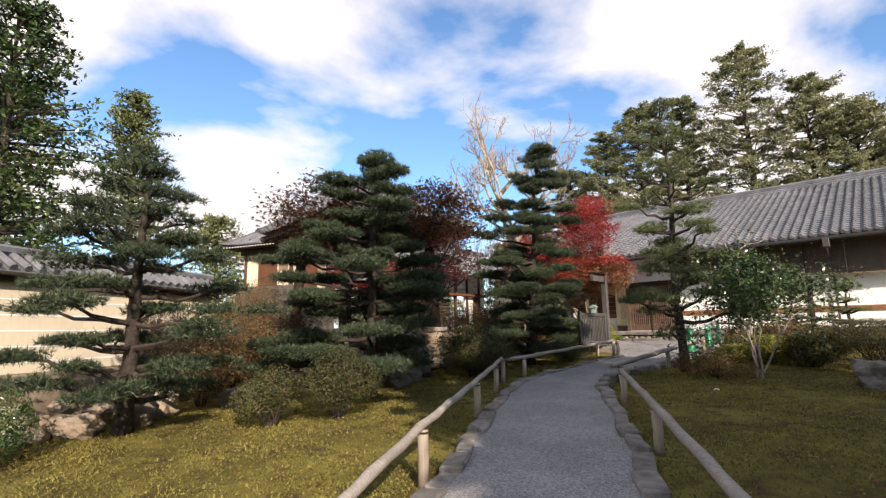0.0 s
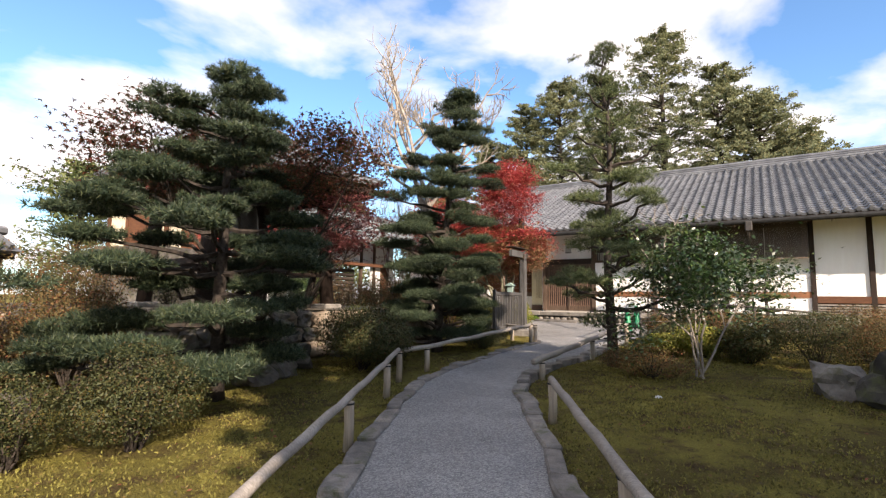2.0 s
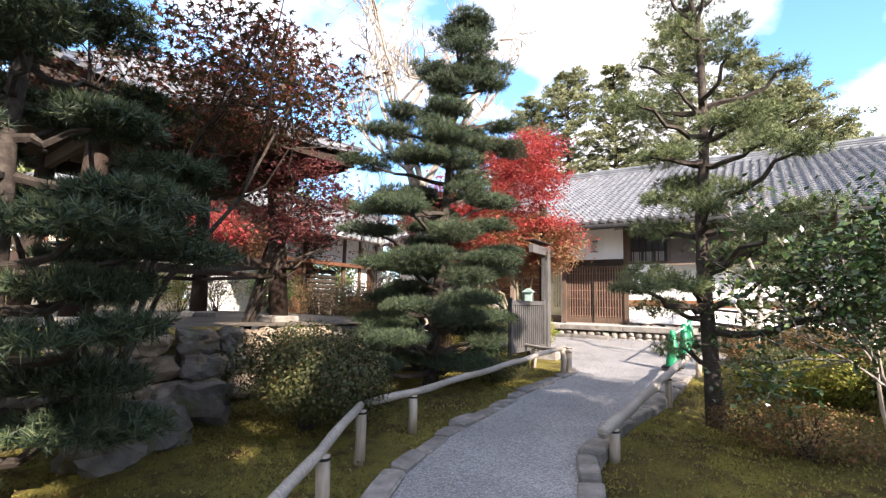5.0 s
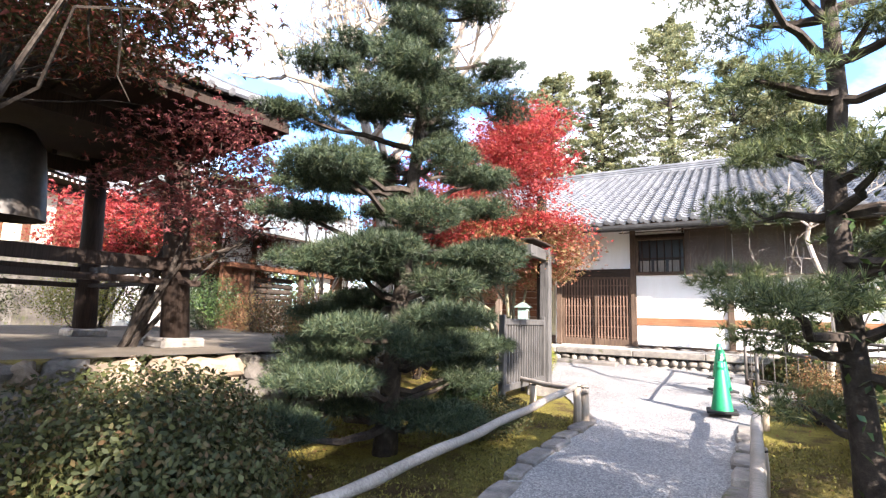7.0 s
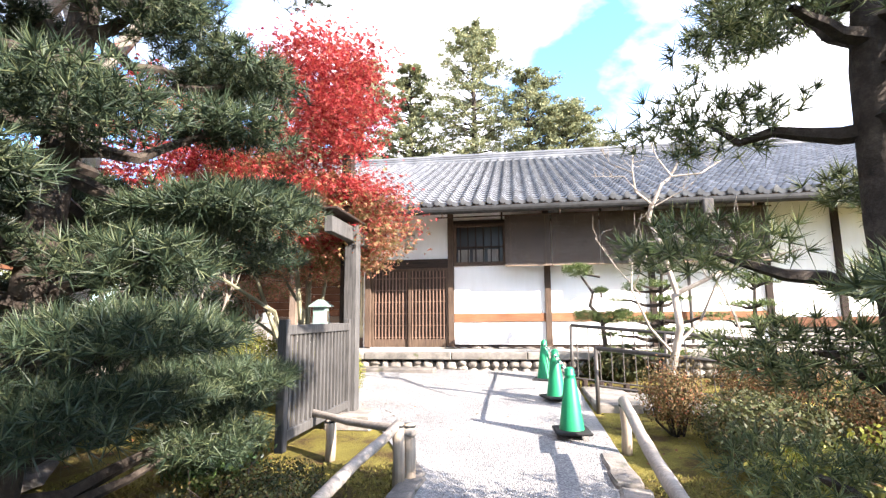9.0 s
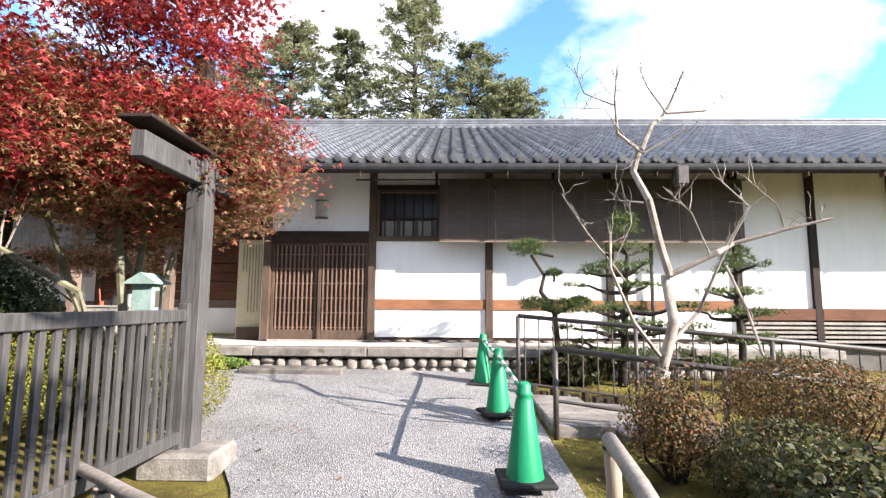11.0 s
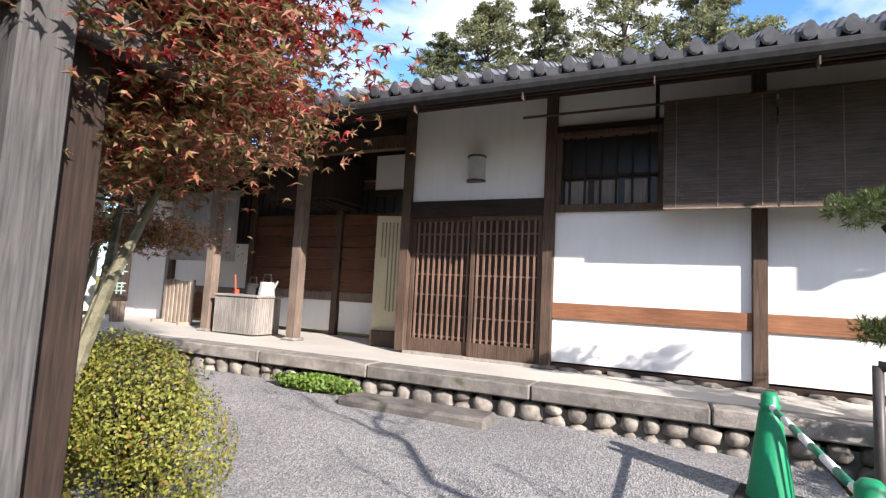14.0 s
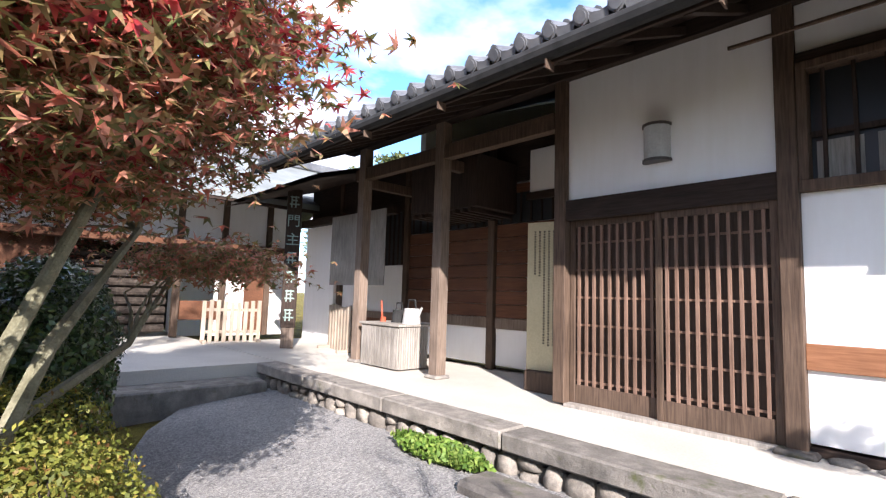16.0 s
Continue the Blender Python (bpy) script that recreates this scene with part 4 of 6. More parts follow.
def pine(at, height, spread, layers, label, seed, nl=0.10, nw=0.011, per=11, dens=1.0, lean=(0.0, 0.0), bare=0.12, mat="needle", thick=0.13, pad=0.42, upper=0.4, west=-9.0, east=9.0, north=9.0, low=9.0, extra=()):
    """A garden pine trained into flat pads on a crooked trunk."""
    rng = np.random.default_rng(seed)
    tree = thing("pine_tree", label, "tree", (at[0], at[1], gz(*at) - 0.05))
    n = 10
    wob = np.cumsum(rng.normal(size=(n + 1, 2)) * 0.045 * height / 5, 0)
    wob -= wob[0]
    trunk = [np.array((wob[i, 0] * (i / n) + lean[0] * i / n, wob[i, 1] * (i / n) + lean[1] * i / n, height * 0.97 * i / n)) for i in range(n + 1)]
    rad = [thick * (1.25 if i == 0 else 1) * (1 - i / n) ** 0.8 + 0.012 for i in range(n + 1)]
    part("trunk", tube(bmesh.new(), trunk, rad, 9), M["bark"], tree, "dark scaly trunk", True)

    def on_trunk(z):
        f = min(max(z / (height * 0.97), 0), 0.999) * n
        i = int(f)
        return trunk[i] * (1 - f + i) + trunk[i + 1] * (f - i)

    limbs = bmesh.new()
    tv = []
    turn = rng.uniform(0, 6.28)
    for k in range(layers):
        f = bare + (1 - bare) * (k + 0.3) / layers
        z = height * f
        R = spread * ((1 - f) ** 0.75 * (1 - upper) + upper * (1 - f ** 4))
        m = 5 if f < 0.75 else (4 if f < 0.9 else 2)
        for j in range(m):
            turn += 6.283 / m + rng.normal() * 0.3
            r = R * rng.uniform(0.3, 1.2)
            if rng.random() < 0.14:
                continue
            a = on_trunk(max(z - 0.05 * height * rng.uniform(0.3, 1), 0.1))
            c = on_trunk(z) + np.array((math.cos(turn) * r, math.sin(turn) * r, rng.uniform(-0.06, 0.06) * height * 0.4))
            if not west < c[0] < east or c[1] > north or (f < 0.36 and c[0] > low):
                continue
            br = limb(rng, a, c, 0.12)
            tube(limbs, br, [0.042 * (1 - 0.75 * i / 5) * (0.5 + 0.7 * (1 - f)) + 0.006 for i in range(6)], 5, False)
            for q in range(3):                                 # three lobes a pad
                e = c + rng.normal(size=3) * np.array((0.30, 0.30, 0.05)) * pad * (1.2 if q else 0.3)
                s = pad * rng.uniform(0.45, 1.1) * (0.6 + 0.5 * (1 - f))
                num = int(dens * 70 * (s / 0.4) ** 2)
                u, v = ball(rng, num, e, (s, s, s * 0.27), 0.25)
                u[:, 2] = np.where(v[:, 2] < -0.1, e[2] - (e[2] - u[:, 2]) * 0.5, u[:, 2])
                tv.append(needles(rng, u, v * np.array((0.6, 0.6, 0.3)) + np.array((0, 0, 0.55)), nl, nw, per))
    for x, y, z, s in extra:                                   # single long boughs
        c = np.array((x, y, z))
        tube(limbs, limb(rng, on_trunk(max(z - 0.15, 0.15)), c, 0.12), [0.045, 0.04, 0.033, 0.026, 0.018, 0.008], 5, False)
        u, v = ball(rng, int(dens * 110 * (s / 0.4) ** 2), c, (s, s, s * 0.36), 0.25)
        tv.append(needles(rng, u, v * np.array((0.6, 0.6, 0.3)) + np.array((0, 0, 0.55)), nl, nw, per))
    top = on_trunk(height)
    u, v = ball(rng, int(dens * 160), top, (pad * 0.75, pad * 0.75, pad * 0.5), 0.2)
    tv.append(needles(rng, u, v + np.array((0, 0, 0.4)), nl, nw, per))
    tagged(part("limb", limbs, M["bark"], tree), kind="stuff")
    tagged(part("needles", raw_mesh("needles", np.concatenate(tv), 3, M[mat]), None, tree), "dense dark green needles in flat pads", kind="stuff")
    return tree


def branch_tree(rng, bm, a, d, L, r, depth, tips, droop=0.0, fork=3, ang=0.55, shrink=0.72):
    """Recursive limbs; gathers the places of the tips."""
    n = 4
    pts = [np.array(a, float)]
    d = np.array(d, float)
    for i in range(n):
        d = d + rng.normal(size=3) * 0.12 + np.array((0, 0, -droop * 0.1))
        d /= np.linalg.norm(d)
        pts.append(pts[-1] + d * L / n)
    tube(bm, pts, [r * (1 - 0.35 * i / n) for i in range(n + 1)], 6 if r > 0.02 else 4, False)
    if depth == 0:
        tips.append(pts[-1])
        tips.append(pts[-3])
        return
    for k in range(fork):
        e = d + rng.normal(size=3) * ang
        e[2] += 0.12
        e /= np.linalg.norm(e)
        i = n if k == 0 else rng.integers(2, n + 1)
        branch_tree(rng, bm, pts[i], e, L * shrink * rng.uniform(0.8, 1.15), r * 0.62, depth - 1, tips, droop, fork, ang, shrink)


def maple(at, z0, stems, crowns, label, mats, seed, count=9000, size=0.055, bark="palebark", kind="star"):
    """A maple: slim forked stems under layered sprays of leaves. crowns: centre, half-axes, material, share."""
    rng = np.random.default_rng(seed)
    tree = thing("maple_tree", label, "tree", (at[0], at[1], z0))
    bm = bmesh.new()
    for c, r, mat, share in crowns:
        c = np.array(c)
        for k in range(stems):
            e = c + rng.normal(size=3) * np.array(r) * 0.35
            foot = np.array((rng.uniform(-0.1, 0.1), rng.uniform(-0.1, 0.1), 0))
            mid = foot + (e - foot) * np.array((0.35, 0.35, 0.5)) + rng.normal(size=3) * 0.08
            br = [foot, foot + (mid - foot) * 0.5 + rng.normal(size=3) * 0.05, mid, (mid + e) / 2 + rng.normal(size=3) * 0.1, e]
            tube(bm, br, [0.05, 0.04, 0.032, 0.02, 0.01], 6, False)
            for _ in range(9):
                q = e + rng.normal(size=3) * np.array(r) * 0.36
                tube(bm, limb(rng, br[3] if rng.random() < 0.5 else e, q, -0.05, 4, 0.08), [0.014, 0.011, 0.008, 0.006, 0.004], 4, False)
    part("branch", bm, M[bark], tree, "slim grey forked stems")
    for c, r, mat, share in crowns:
        n = int(count * share)
        sprays = max(14, n // 55)
        sc, _ = ball(rng, sprays, c, r, 0.35)
        idx = rng.integers(0, sprays, n)
        off = rng.normal(size=(n, 3)) * np.array((0.17, 0.17, 0.055)) * max(0.6, size / 0.05)
        p = sc[idx] + off
        nrm = np.array((0, 0, 1.0)) + rng.normal(size=(n, 3)) * 0.45
        v = stars(rng, p, nrm, size) if kind == "star" else blades(rng, p, nrm, size * 1.3, size)
        tagged(part("leaves", raw_mesh("leaves", v, 3 if kind == "star" else 4, M[mat]), None, tree), kind="stuff")
    return tree


def shrub(at, r, label, mat, seed, n=9000, size=0.03, stems=True, z=None, name="shrub", shell=0.75, cat="shrub", lumps=7):
    """A clipped or loose bush of small leaves over thin twigs."""
    rng = np.random.default_rng(seed)
    ob = thing(name, label, cat, (at[0], at[1], (gz(*at) - 0.03) if z is None else z))
    bm = bmesh.new()
    for k in range(16 if stems else 8):
        t = rng.uniform(0, 6.28)
        tip = (math.cos(t) * r[0] * 0.75 * rng.random(), math.sin(t) * r[1] * 0.75 * rng.random(), r[2] * rng.uniform(1.1, 1.8))
        tube(bm, limb(rng, (math.cos(t) * 0.06, math.sin(t) * 0.06, 0), tip, -0.05, 4, 0.08), [0.014, 0.012, 0.009, 0.006, 0.003], 4, False)
    part("twig", bm, M["bark"], ob)
    v = []
    c0 = np.array((0, 0, r[2]))
    for k in range(lumps):
        d = rng.normal(size=3)
        d /= np.linalg.norm(d)
        f = 0.42 if k else 0.0
        c = c0 + d * np.array(r) * f
        rr = np.array(r) * (0.62 if k else 0.85)
        p, o = ball(rng, n // lumps, c, rr, shell)
        keep = p[:, 2] > 0.01
        v.append(blades(rng, p[keep], o[keep] + rng.normal(size=o[keep].shape) * 0.6, size, size * 0.55))
    tagged(part("leaves", raw_mesh("leaves", np.concatenate(v), 4, M[mat]), None, ob), kind="stuff")
    return ob


def cedar(at, height, spread, seed, z0, mat="cedar", n=9000, name="cedar_tree", label="tall grey-green cedar behind the hall", first=0.12, size=0.34, taper=0.6, limbs=230, clump=0.105):
    """A tall evergreen: whorled boughs that end in drooping clumps, with gaps between them."""
    rng = np.random.default_rng(seed)
    tree = thing(name, label, "tree", (at[0], at[1], z0))
    part("trunk", tube(bmesh.new(), [(0, 0, 0), (0.1, 0.05, height * 0.5), (0, 0, height * 0.98)], [height * 0.016, height * 0.011, 0.03], 7), M["bark"], tree)
    bm = bmesh.new()
    pts, axes = [], []
    per = max(3, int(n / (limbs * 13)))
    for k in range(limbs):
        f = first + (1 - first) * (k / limbs) ** 0.92
        gap = noise.noise((math.cos(k * 2.4) * 0.9, math.sin(k * 2.4) * 0.9, f * 7 + seed))
        if gap < -0.26:
            continue
        R = spread * (1 - f) ** taper * rng.uniform(0.35, 1.0) * (1 + 0.6 * gap) + 0.02 * height
        t = k * 2.4 + rng.normal() * 0.5
        z = height * min(f, 0.985)
        rise = rng.uniform(-0.1, 0.4) * R
        e = np.array((math.cos(t) * R, math.sin(t) * R, z + rise))
        foot = np.array((0, 0, z - 0.1 * R))
        tube(bm, [foot, (foot + e) / 2 + np.array((0, 0, 0.04 * R)), e], [0.006 * height ** 0.7 + 0.01, 0.03, 0.01], 4, False)
        for q in range(13):
            w = 0.25 + 0.75 * math.sqrt((q + rng.random()) / 13)
            c = foot + (e - foot) * w + rng.normal(size=3) * np.array((0.16, 0.16, 0.10)) * (0.35 * R + clump * 5)
            r = clump * spread * rng.uniform(0.35, 0.8)
            pts.append(c + rng.normal(size=(per, 3)) * np.array((r, r, r * 0.5)) * 0.6)
            axes.append(np.tile((0, 0, 0.7), (per, 1)) + rng.normal(size=(per, 3)) * 0.8)
    tagged(part("bough", bm, M["bark"], tree), kind="stuff")
    v = [blades(rng, np.concatenate(pts), np.concatenate(axes), size, size * 0.42)]
    tagged(part("crown", raw_mesh("crown", np.concatenate(v), 4, M[mat]), None, tree), kind="stuff")
    return tree


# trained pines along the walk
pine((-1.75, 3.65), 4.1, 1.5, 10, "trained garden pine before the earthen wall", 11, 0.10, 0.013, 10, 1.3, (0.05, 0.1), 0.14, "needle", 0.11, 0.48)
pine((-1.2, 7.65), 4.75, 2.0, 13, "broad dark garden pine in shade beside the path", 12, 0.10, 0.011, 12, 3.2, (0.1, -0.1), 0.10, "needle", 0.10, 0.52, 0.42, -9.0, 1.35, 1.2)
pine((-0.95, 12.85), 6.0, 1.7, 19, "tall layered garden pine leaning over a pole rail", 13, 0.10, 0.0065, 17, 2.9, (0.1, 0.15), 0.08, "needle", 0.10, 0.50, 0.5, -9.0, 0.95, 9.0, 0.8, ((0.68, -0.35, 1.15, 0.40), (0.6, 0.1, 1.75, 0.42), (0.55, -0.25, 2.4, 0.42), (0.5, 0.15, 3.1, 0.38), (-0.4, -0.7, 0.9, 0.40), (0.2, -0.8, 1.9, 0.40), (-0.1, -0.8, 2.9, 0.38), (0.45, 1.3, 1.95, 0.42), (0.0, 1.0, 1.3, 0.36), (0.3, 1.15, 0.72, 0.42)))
# the slender pine's pads look sunlit partly through their brightened needle colour
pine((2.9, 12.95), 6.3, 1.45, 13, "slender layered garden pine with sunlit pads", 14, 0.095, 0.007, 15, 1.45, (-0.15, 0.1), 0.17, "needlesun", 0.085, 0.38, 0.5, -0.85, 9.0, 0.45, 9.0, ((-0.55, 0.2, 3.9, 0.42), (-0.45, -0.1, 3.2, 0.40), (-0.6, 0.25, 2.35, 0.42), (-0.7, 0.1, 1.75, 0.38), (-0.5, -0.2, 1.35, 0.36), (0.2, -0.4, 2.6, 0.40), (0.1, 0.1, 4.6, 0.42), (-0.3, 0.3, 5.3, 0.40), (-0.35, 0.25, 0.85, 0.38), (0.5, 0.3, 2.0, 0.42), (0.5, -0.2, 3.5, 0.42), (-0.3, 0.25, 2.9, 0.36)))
# young pines before the hall's wall
cp_rng = np.random.default_rng(15)
cushion = thing("pine_tree", "small bent pine with round clipped cushions by the white wall", "tree", (2.98, 20.35, gz(2.98, 20.35) - 0.03))
cushion.scale = (1.0, 1.0, 1.1)
part("trunk", tube(bmesh.new(), [(0, 0, 0), (0.02, 0, 0.5), (-0.02, 0, 0.95), (-0.22, 0, 1.2), (-0.16, 0, 1.42), (-0.36, 0, 1.7)], [0.05, 0.045, 0.04, 0.034, 0.028, 0.02], 8), M["bark"], cushion, smooth=True)
for cx, cz, rr in ((-0.42, 1.8, 0.30), (-0.30, 1.04, 0.26), (0.1, 1.0, 0.30), (0.35, 1.06, 0.2), (-0.02, 1.45, 0.12)):
    part("limb", tube(bmesh.new(), [(-0.02, 0, cz - 0.12), (cx * 0.6, 0, cz - 0.08), (cx, 0, cz)], [0.022, 0.018, 0.01], 6), M["bark"], cushion)
    u, v = ball(cp_rng, int(900 * rr), (cx, 0, cz), (rr, rr * 0.9, rr * 0.36), 0.3)
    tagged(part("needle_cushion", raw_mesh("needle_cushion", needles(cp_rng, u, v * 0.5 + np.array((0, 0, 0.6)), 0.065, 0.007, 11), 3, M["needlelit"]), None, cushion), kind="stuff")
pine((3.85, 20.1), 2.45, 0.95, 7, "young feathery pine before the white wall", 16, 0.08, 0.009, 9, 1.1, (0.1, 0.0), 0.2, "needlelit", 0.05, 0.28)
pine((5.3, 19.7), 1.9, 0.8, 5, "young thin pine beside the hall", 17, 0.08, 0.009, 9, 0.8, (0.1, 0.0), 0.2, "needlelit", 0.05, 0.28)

# maples
maple((-1.35, 17.4), 0.45, 1,
      [((0.2, -0.4, 4.2), (0.9, 0.8, 1.0), "scarlet", 0.17), ((0.05, 0.1, 2.75), (1.25, 0.9, 0.85), "scarlet", 0.14), ((0.05, 0.1, 2.5), (1.2, 0.9, 0.75), "orange", 0.27), ((-1.45, 0.85, 3.1), (1.15, 0.9, 1.0), "orange", 0.18), ((-1.25, -0.9, 2.8), (1.0, 0.8, 0.9), "scarlet", 0.11), ((-1.05, -0.55, 2.7), (1.0, 0.7, 0.8), "orange", 0.08), ((-1.65, 1.45, 1.72), (0.6, 0.35, 0.14), "orange", 0.03)],
      "scarlet and orange maple with pale forked stems by the court", None, 22, 62000, 0.054, "maplebark")
maple((-11.2, 18.6), 0.5, 1, [((0, 0, 3.0), (1.6, 1.4, 1.1), "darkmaple", 1.0)], "dull red maple beside the side wing", None, 26, 9000, 0.09, "bark")
maple((-11.0, 14.8), 1.0, 1, [((0, 0, 2.6), (1.5, 1.3, 0.9), "scarlet", 0.5), ((0.3, 1.0, 2.2), (1.3, 1.0, 0.8), "darkmaple", 0.5)], "red maple behind the pavilion", None, 27, 9000, 0.09, "bark")
maple((-4.4, 12.0), 1.0, 2,
      [((0.9, 0.4, 2.3), (1.1, 1.2, 0.9), "plum", 0.5), ((0.9, 1.3, 1.9), (0.9, 0.9, 0.7), "plum", 0.14), ((0.2, 1.2, 2.6), (1.0, 0.9, 0.65), "plum", 0.36)],
      "plum red maple beside the pavilion on the terrace", None, 23, 5000, 0.07, "bark")
maple((-2.2, 8.7), 0.05, 2,
      [((0.9, 0.9, 3.8), (1.2, 1.1, 0.75), "darkmaple", 0.34), ((-0.5, -1.2, 3.7), (1.25, 1.1, 0.8), "darkmaple", 0.36), ((-0.1, 1.7, 4.1), (1.2, 1.0, 0.6), "darkmaple", 0.3)],
      "dull red maple behind the dark pine", None, 24, 9500, 0.07, "bark")
maple((-3.0, 15.6), 0.5, 2,
      [((0.3, 0.2, 3.2), (1.1, 1.1, 0.8), "scarlet", 0.6), ((0.1, 0.2, 2.2), (0.9, 0.9, 0.5), "darkmaple", 0.4)],
      "red maple among bare shrubs", None, 25, 7000, 0.06)

# shrubs
shrub((0.05, 6.0), (0.68, 0.66, 0.52), "round clipped azalea on the moss lawn", "azalea", 31, 13000, 0.032)
shrub((-0.35, 5.1), (0.55, 0.55, 0.45), "twiggy clipped azalea on the moss lawn", "azalea", 32, 9000, 0.032)
shrub((-0.92, 10.35), (1.12, 1.05, 0.6), "broad sunlit azalea behind the bamboo rail", "azalea", 33, 26000, 0.044, shell=0.5, lumps=13)
shrub((-1.5, 11.0), (0.8, 0.7, 0.5), "low azalea under the pine", "azalea", 34, 11000, 0.032)
shrub((-0.35, 13.9), (0.55, 0.75, 0.26), "low mossy clump under the pine", "azalea", 35, 7000, 0.03)
shrub((-1.0, 2.0), (0.6, 0.6, 0.5), "dark shrub at the lawn's corner", "camellia", 36, 8000, 0.04)
shrub((-2.35, 17.86), (0.85, 0.58, 0.54), "clipped yellow-green hedge beside the gravel court", "hedge", 37, 26000, 0.03, lumps=9)
shrub((-1.3, 17.86), (0.6, 0.42, 0.56), "narrow clipped hedge beside the gate post", "hedge", 38, 12000, 0.028)
shrub((-3.5, 17.7), (0.85, 0.6, 0.52), "clipped yellow-green hedge running on under the maple", "hedge", 45, 20000, 0.03, lumps=9)
shrub((-4.9, 18.0), (1.1, 0.82, 0.98), "dark round shrub under the maple", "camellia", 39, 24000, 0.05)
shrub((-3.3, 17.98), (0.75, 0.45, 0.92), "dark leafy shrub behind the clipped hedge", "camellia", 46, 14000, 0.05)
shrub((-2.15, 20.42), (0.6, 0.14, 0.1), "tuft of bright green leaves at the platform's foot", "fern", 40, 2600, 0.06, False, z=0.66, name="ground_plant", cat="plant")
shrub((3.7, 12.2), (0.9, 0.5, 0.28), "low dry ground cover under the camellia", "dry", 42, 6000, 0.035)
for i, (x, y, a, h) in enumerate(((6.0, 14.4, 1.1, 0.5), (7.6, 14.0, 1.2, 0.58), (9.3, 13.4, 1.2, 0.62), (5.0, 15.6, 1.0, 0.46), (8.6, 15.6, 1.3, 0.65), (6.9, 15.4, 1.1, 0.55), (10.6, 14.4, 1.2, 0.6))):
    shrub((x, y), (a, 0.8, h), "low russet and green azalea bank before the hall", "dry" if i % 2 else "azalea", 243 + i, 14000, 0.036)
shrub((4.35, 16.9), (0.9, 0.8, 0.46), "russet azalea beside the ramp railing", "dry", 49, 12000, 0.034)
shrub((-0.95, 14.7), (0.5, 0.4, 0.32), "dark loose shrub before the slatted fence", "camellia", 52, 6000, 0.05, shell=0.3)
shrub((3.1, 16.75), (0.5, 0.4, 0.5), "loose russet azalea beside the pole rail", "dry", 53, 6000, 0.034, shell=0.35)
for i, (x, y, a, h) in enumerate(((3.55, 15.6, 0.6, 0.36), (4.15, 14.75, 0.7, 0.38), (4.9, 16.0, 0.8, 0.45), (3.4, 14.75, 0.42, 0.24), (5.0, 14.4, 0.7, 0.4))):
    shrub((x, y), (a, 0.5, h), "loose grey-green azalea with long leaves on the bank", "hedge" if i % 2 else "azalea", 54 + i, 7000, 0.055, shell=0.3)
shrub((3.6, 16.3), (0.6, 0.6, 0.3), "low green azalea beside the path", "azalea", 50, 8000, 0.034)
shrub((3.2, 20.2), (0.7, 0.3, 0.25), "spiky green lily tufts before the platform", "azalea", 51, 3000, 0.12, False, name="ground_plant", cat="plant")
for i, (x, y, a, h, mm) in enumerate(((-2.9, 14.2, 0.8, 0.9, "dry"), (-4.3, 15.5, 0.9, 1.0, "dry"), (-3.3, 17.0, 0.8, 0.8, "dry"), (-3.0, 5.2, 0.9, 0.8, "dry"), (-4.0, 5.9, 1.0, 1.2, "dry"), (-5.2, 5.0, 0.9, 1.2, "dry"), (-3.3, 6.7, 0.8, 0.95, "dry"), (-4.4, 7.0, 0.9, 1.25, "dry"), (-6.0, 17.0, 1.0, 1.0, "camellia"))):
    shrub((x, y), (a, a, h), "loose russet shrub with bare twigs", mm, 60 + i, 6500, 0.045, shell=0.35)

for i, (x, y, a, h, mm) in enumerate(((-10.6, 10.2, 1.3, 1.15, "dry"), (-10.9, 12.2, 1.2, 0.75, "azalea"), (-10.7, 14.3, 1.2, 0.7, "hedge"), (-11.5, 16.0, 1.3, 0.9, "azalea"), (-9.6, 8.6, 1.0, 0.6, "azalea"), (-5.2, 16.7, 0.9, 0.9, "dry"), (-6.5, 16.9, 1.0, 0.95, "dry"), (-7.9, 17.0, 1.0, 1.0, "dry"), (-4.4, 17.8, 0.8, 0.8, "dry"), (-9.2, 16.4, 0.9, 0.9, "camellia"), (-4.7, 6.6, 0.8, 0.7, "dry"), (-5.4, 7.8, 0.8, 0.75, "dry"), (-4.6, 5.0, 0.8, 0.6, "dry"), (-4.4, 9.2, 0.8, 0.6, "azalea"))):
    shrub((x, y), (a, a, h), "sunlit shrub behind the pavilion" if i < 5 else "tall russet shrub before the side wing", mm, 160 + i, 7000, 0.05, z=1.0 if y < 16.5 and x < -8.5 else None, shell=0.4)

# camellia with glossy leaves
cam_rng = np.random.default_rng(71)
camellia = thing("camellia_bush", "tall glossy camellia with white buds on the moss", "shrub", (4.35, 12.45, gz(4.35, 12.45) - 0.03))
cb, tips = bmesh.new(), []
for k in range(4):
    branch_tree(cam_rng, cb, (cam_rng.uniform(-0.08, 0.08), cam_rng.uniform(-0.08, 0.08), 0), (cam_rng.normal() * 0.4, cam_rng.normal() * 0.4, 1), 0.92, 0.022, 3, tips, 0, 3, 0.6, 0.76)
part("stem", cb, M["palebark"], camellia, "pale slim stems")
tp = np.array(tips)
cv = np.repeat(tp, 44, 0) + cam_rng.normal(size=(len(tp) * 44, 3)) * 0.17
tagged(part("leaves", raw_mesh("leaves", blades(cam_rng, cv, np.array((0, 0, 1.0)) + cam_rng.normal(size=cv.shape) * 0.6, 0.085, 0.045), 4, M["camellia"]), None, camellia), kind="stuff")
bud = bmesh.new()
bmesh.ops.create_icosphere(bud, subdivisions=1, radius=0.035)
bud_mesh = mesh_of("flower", bud, M["petal"], True)
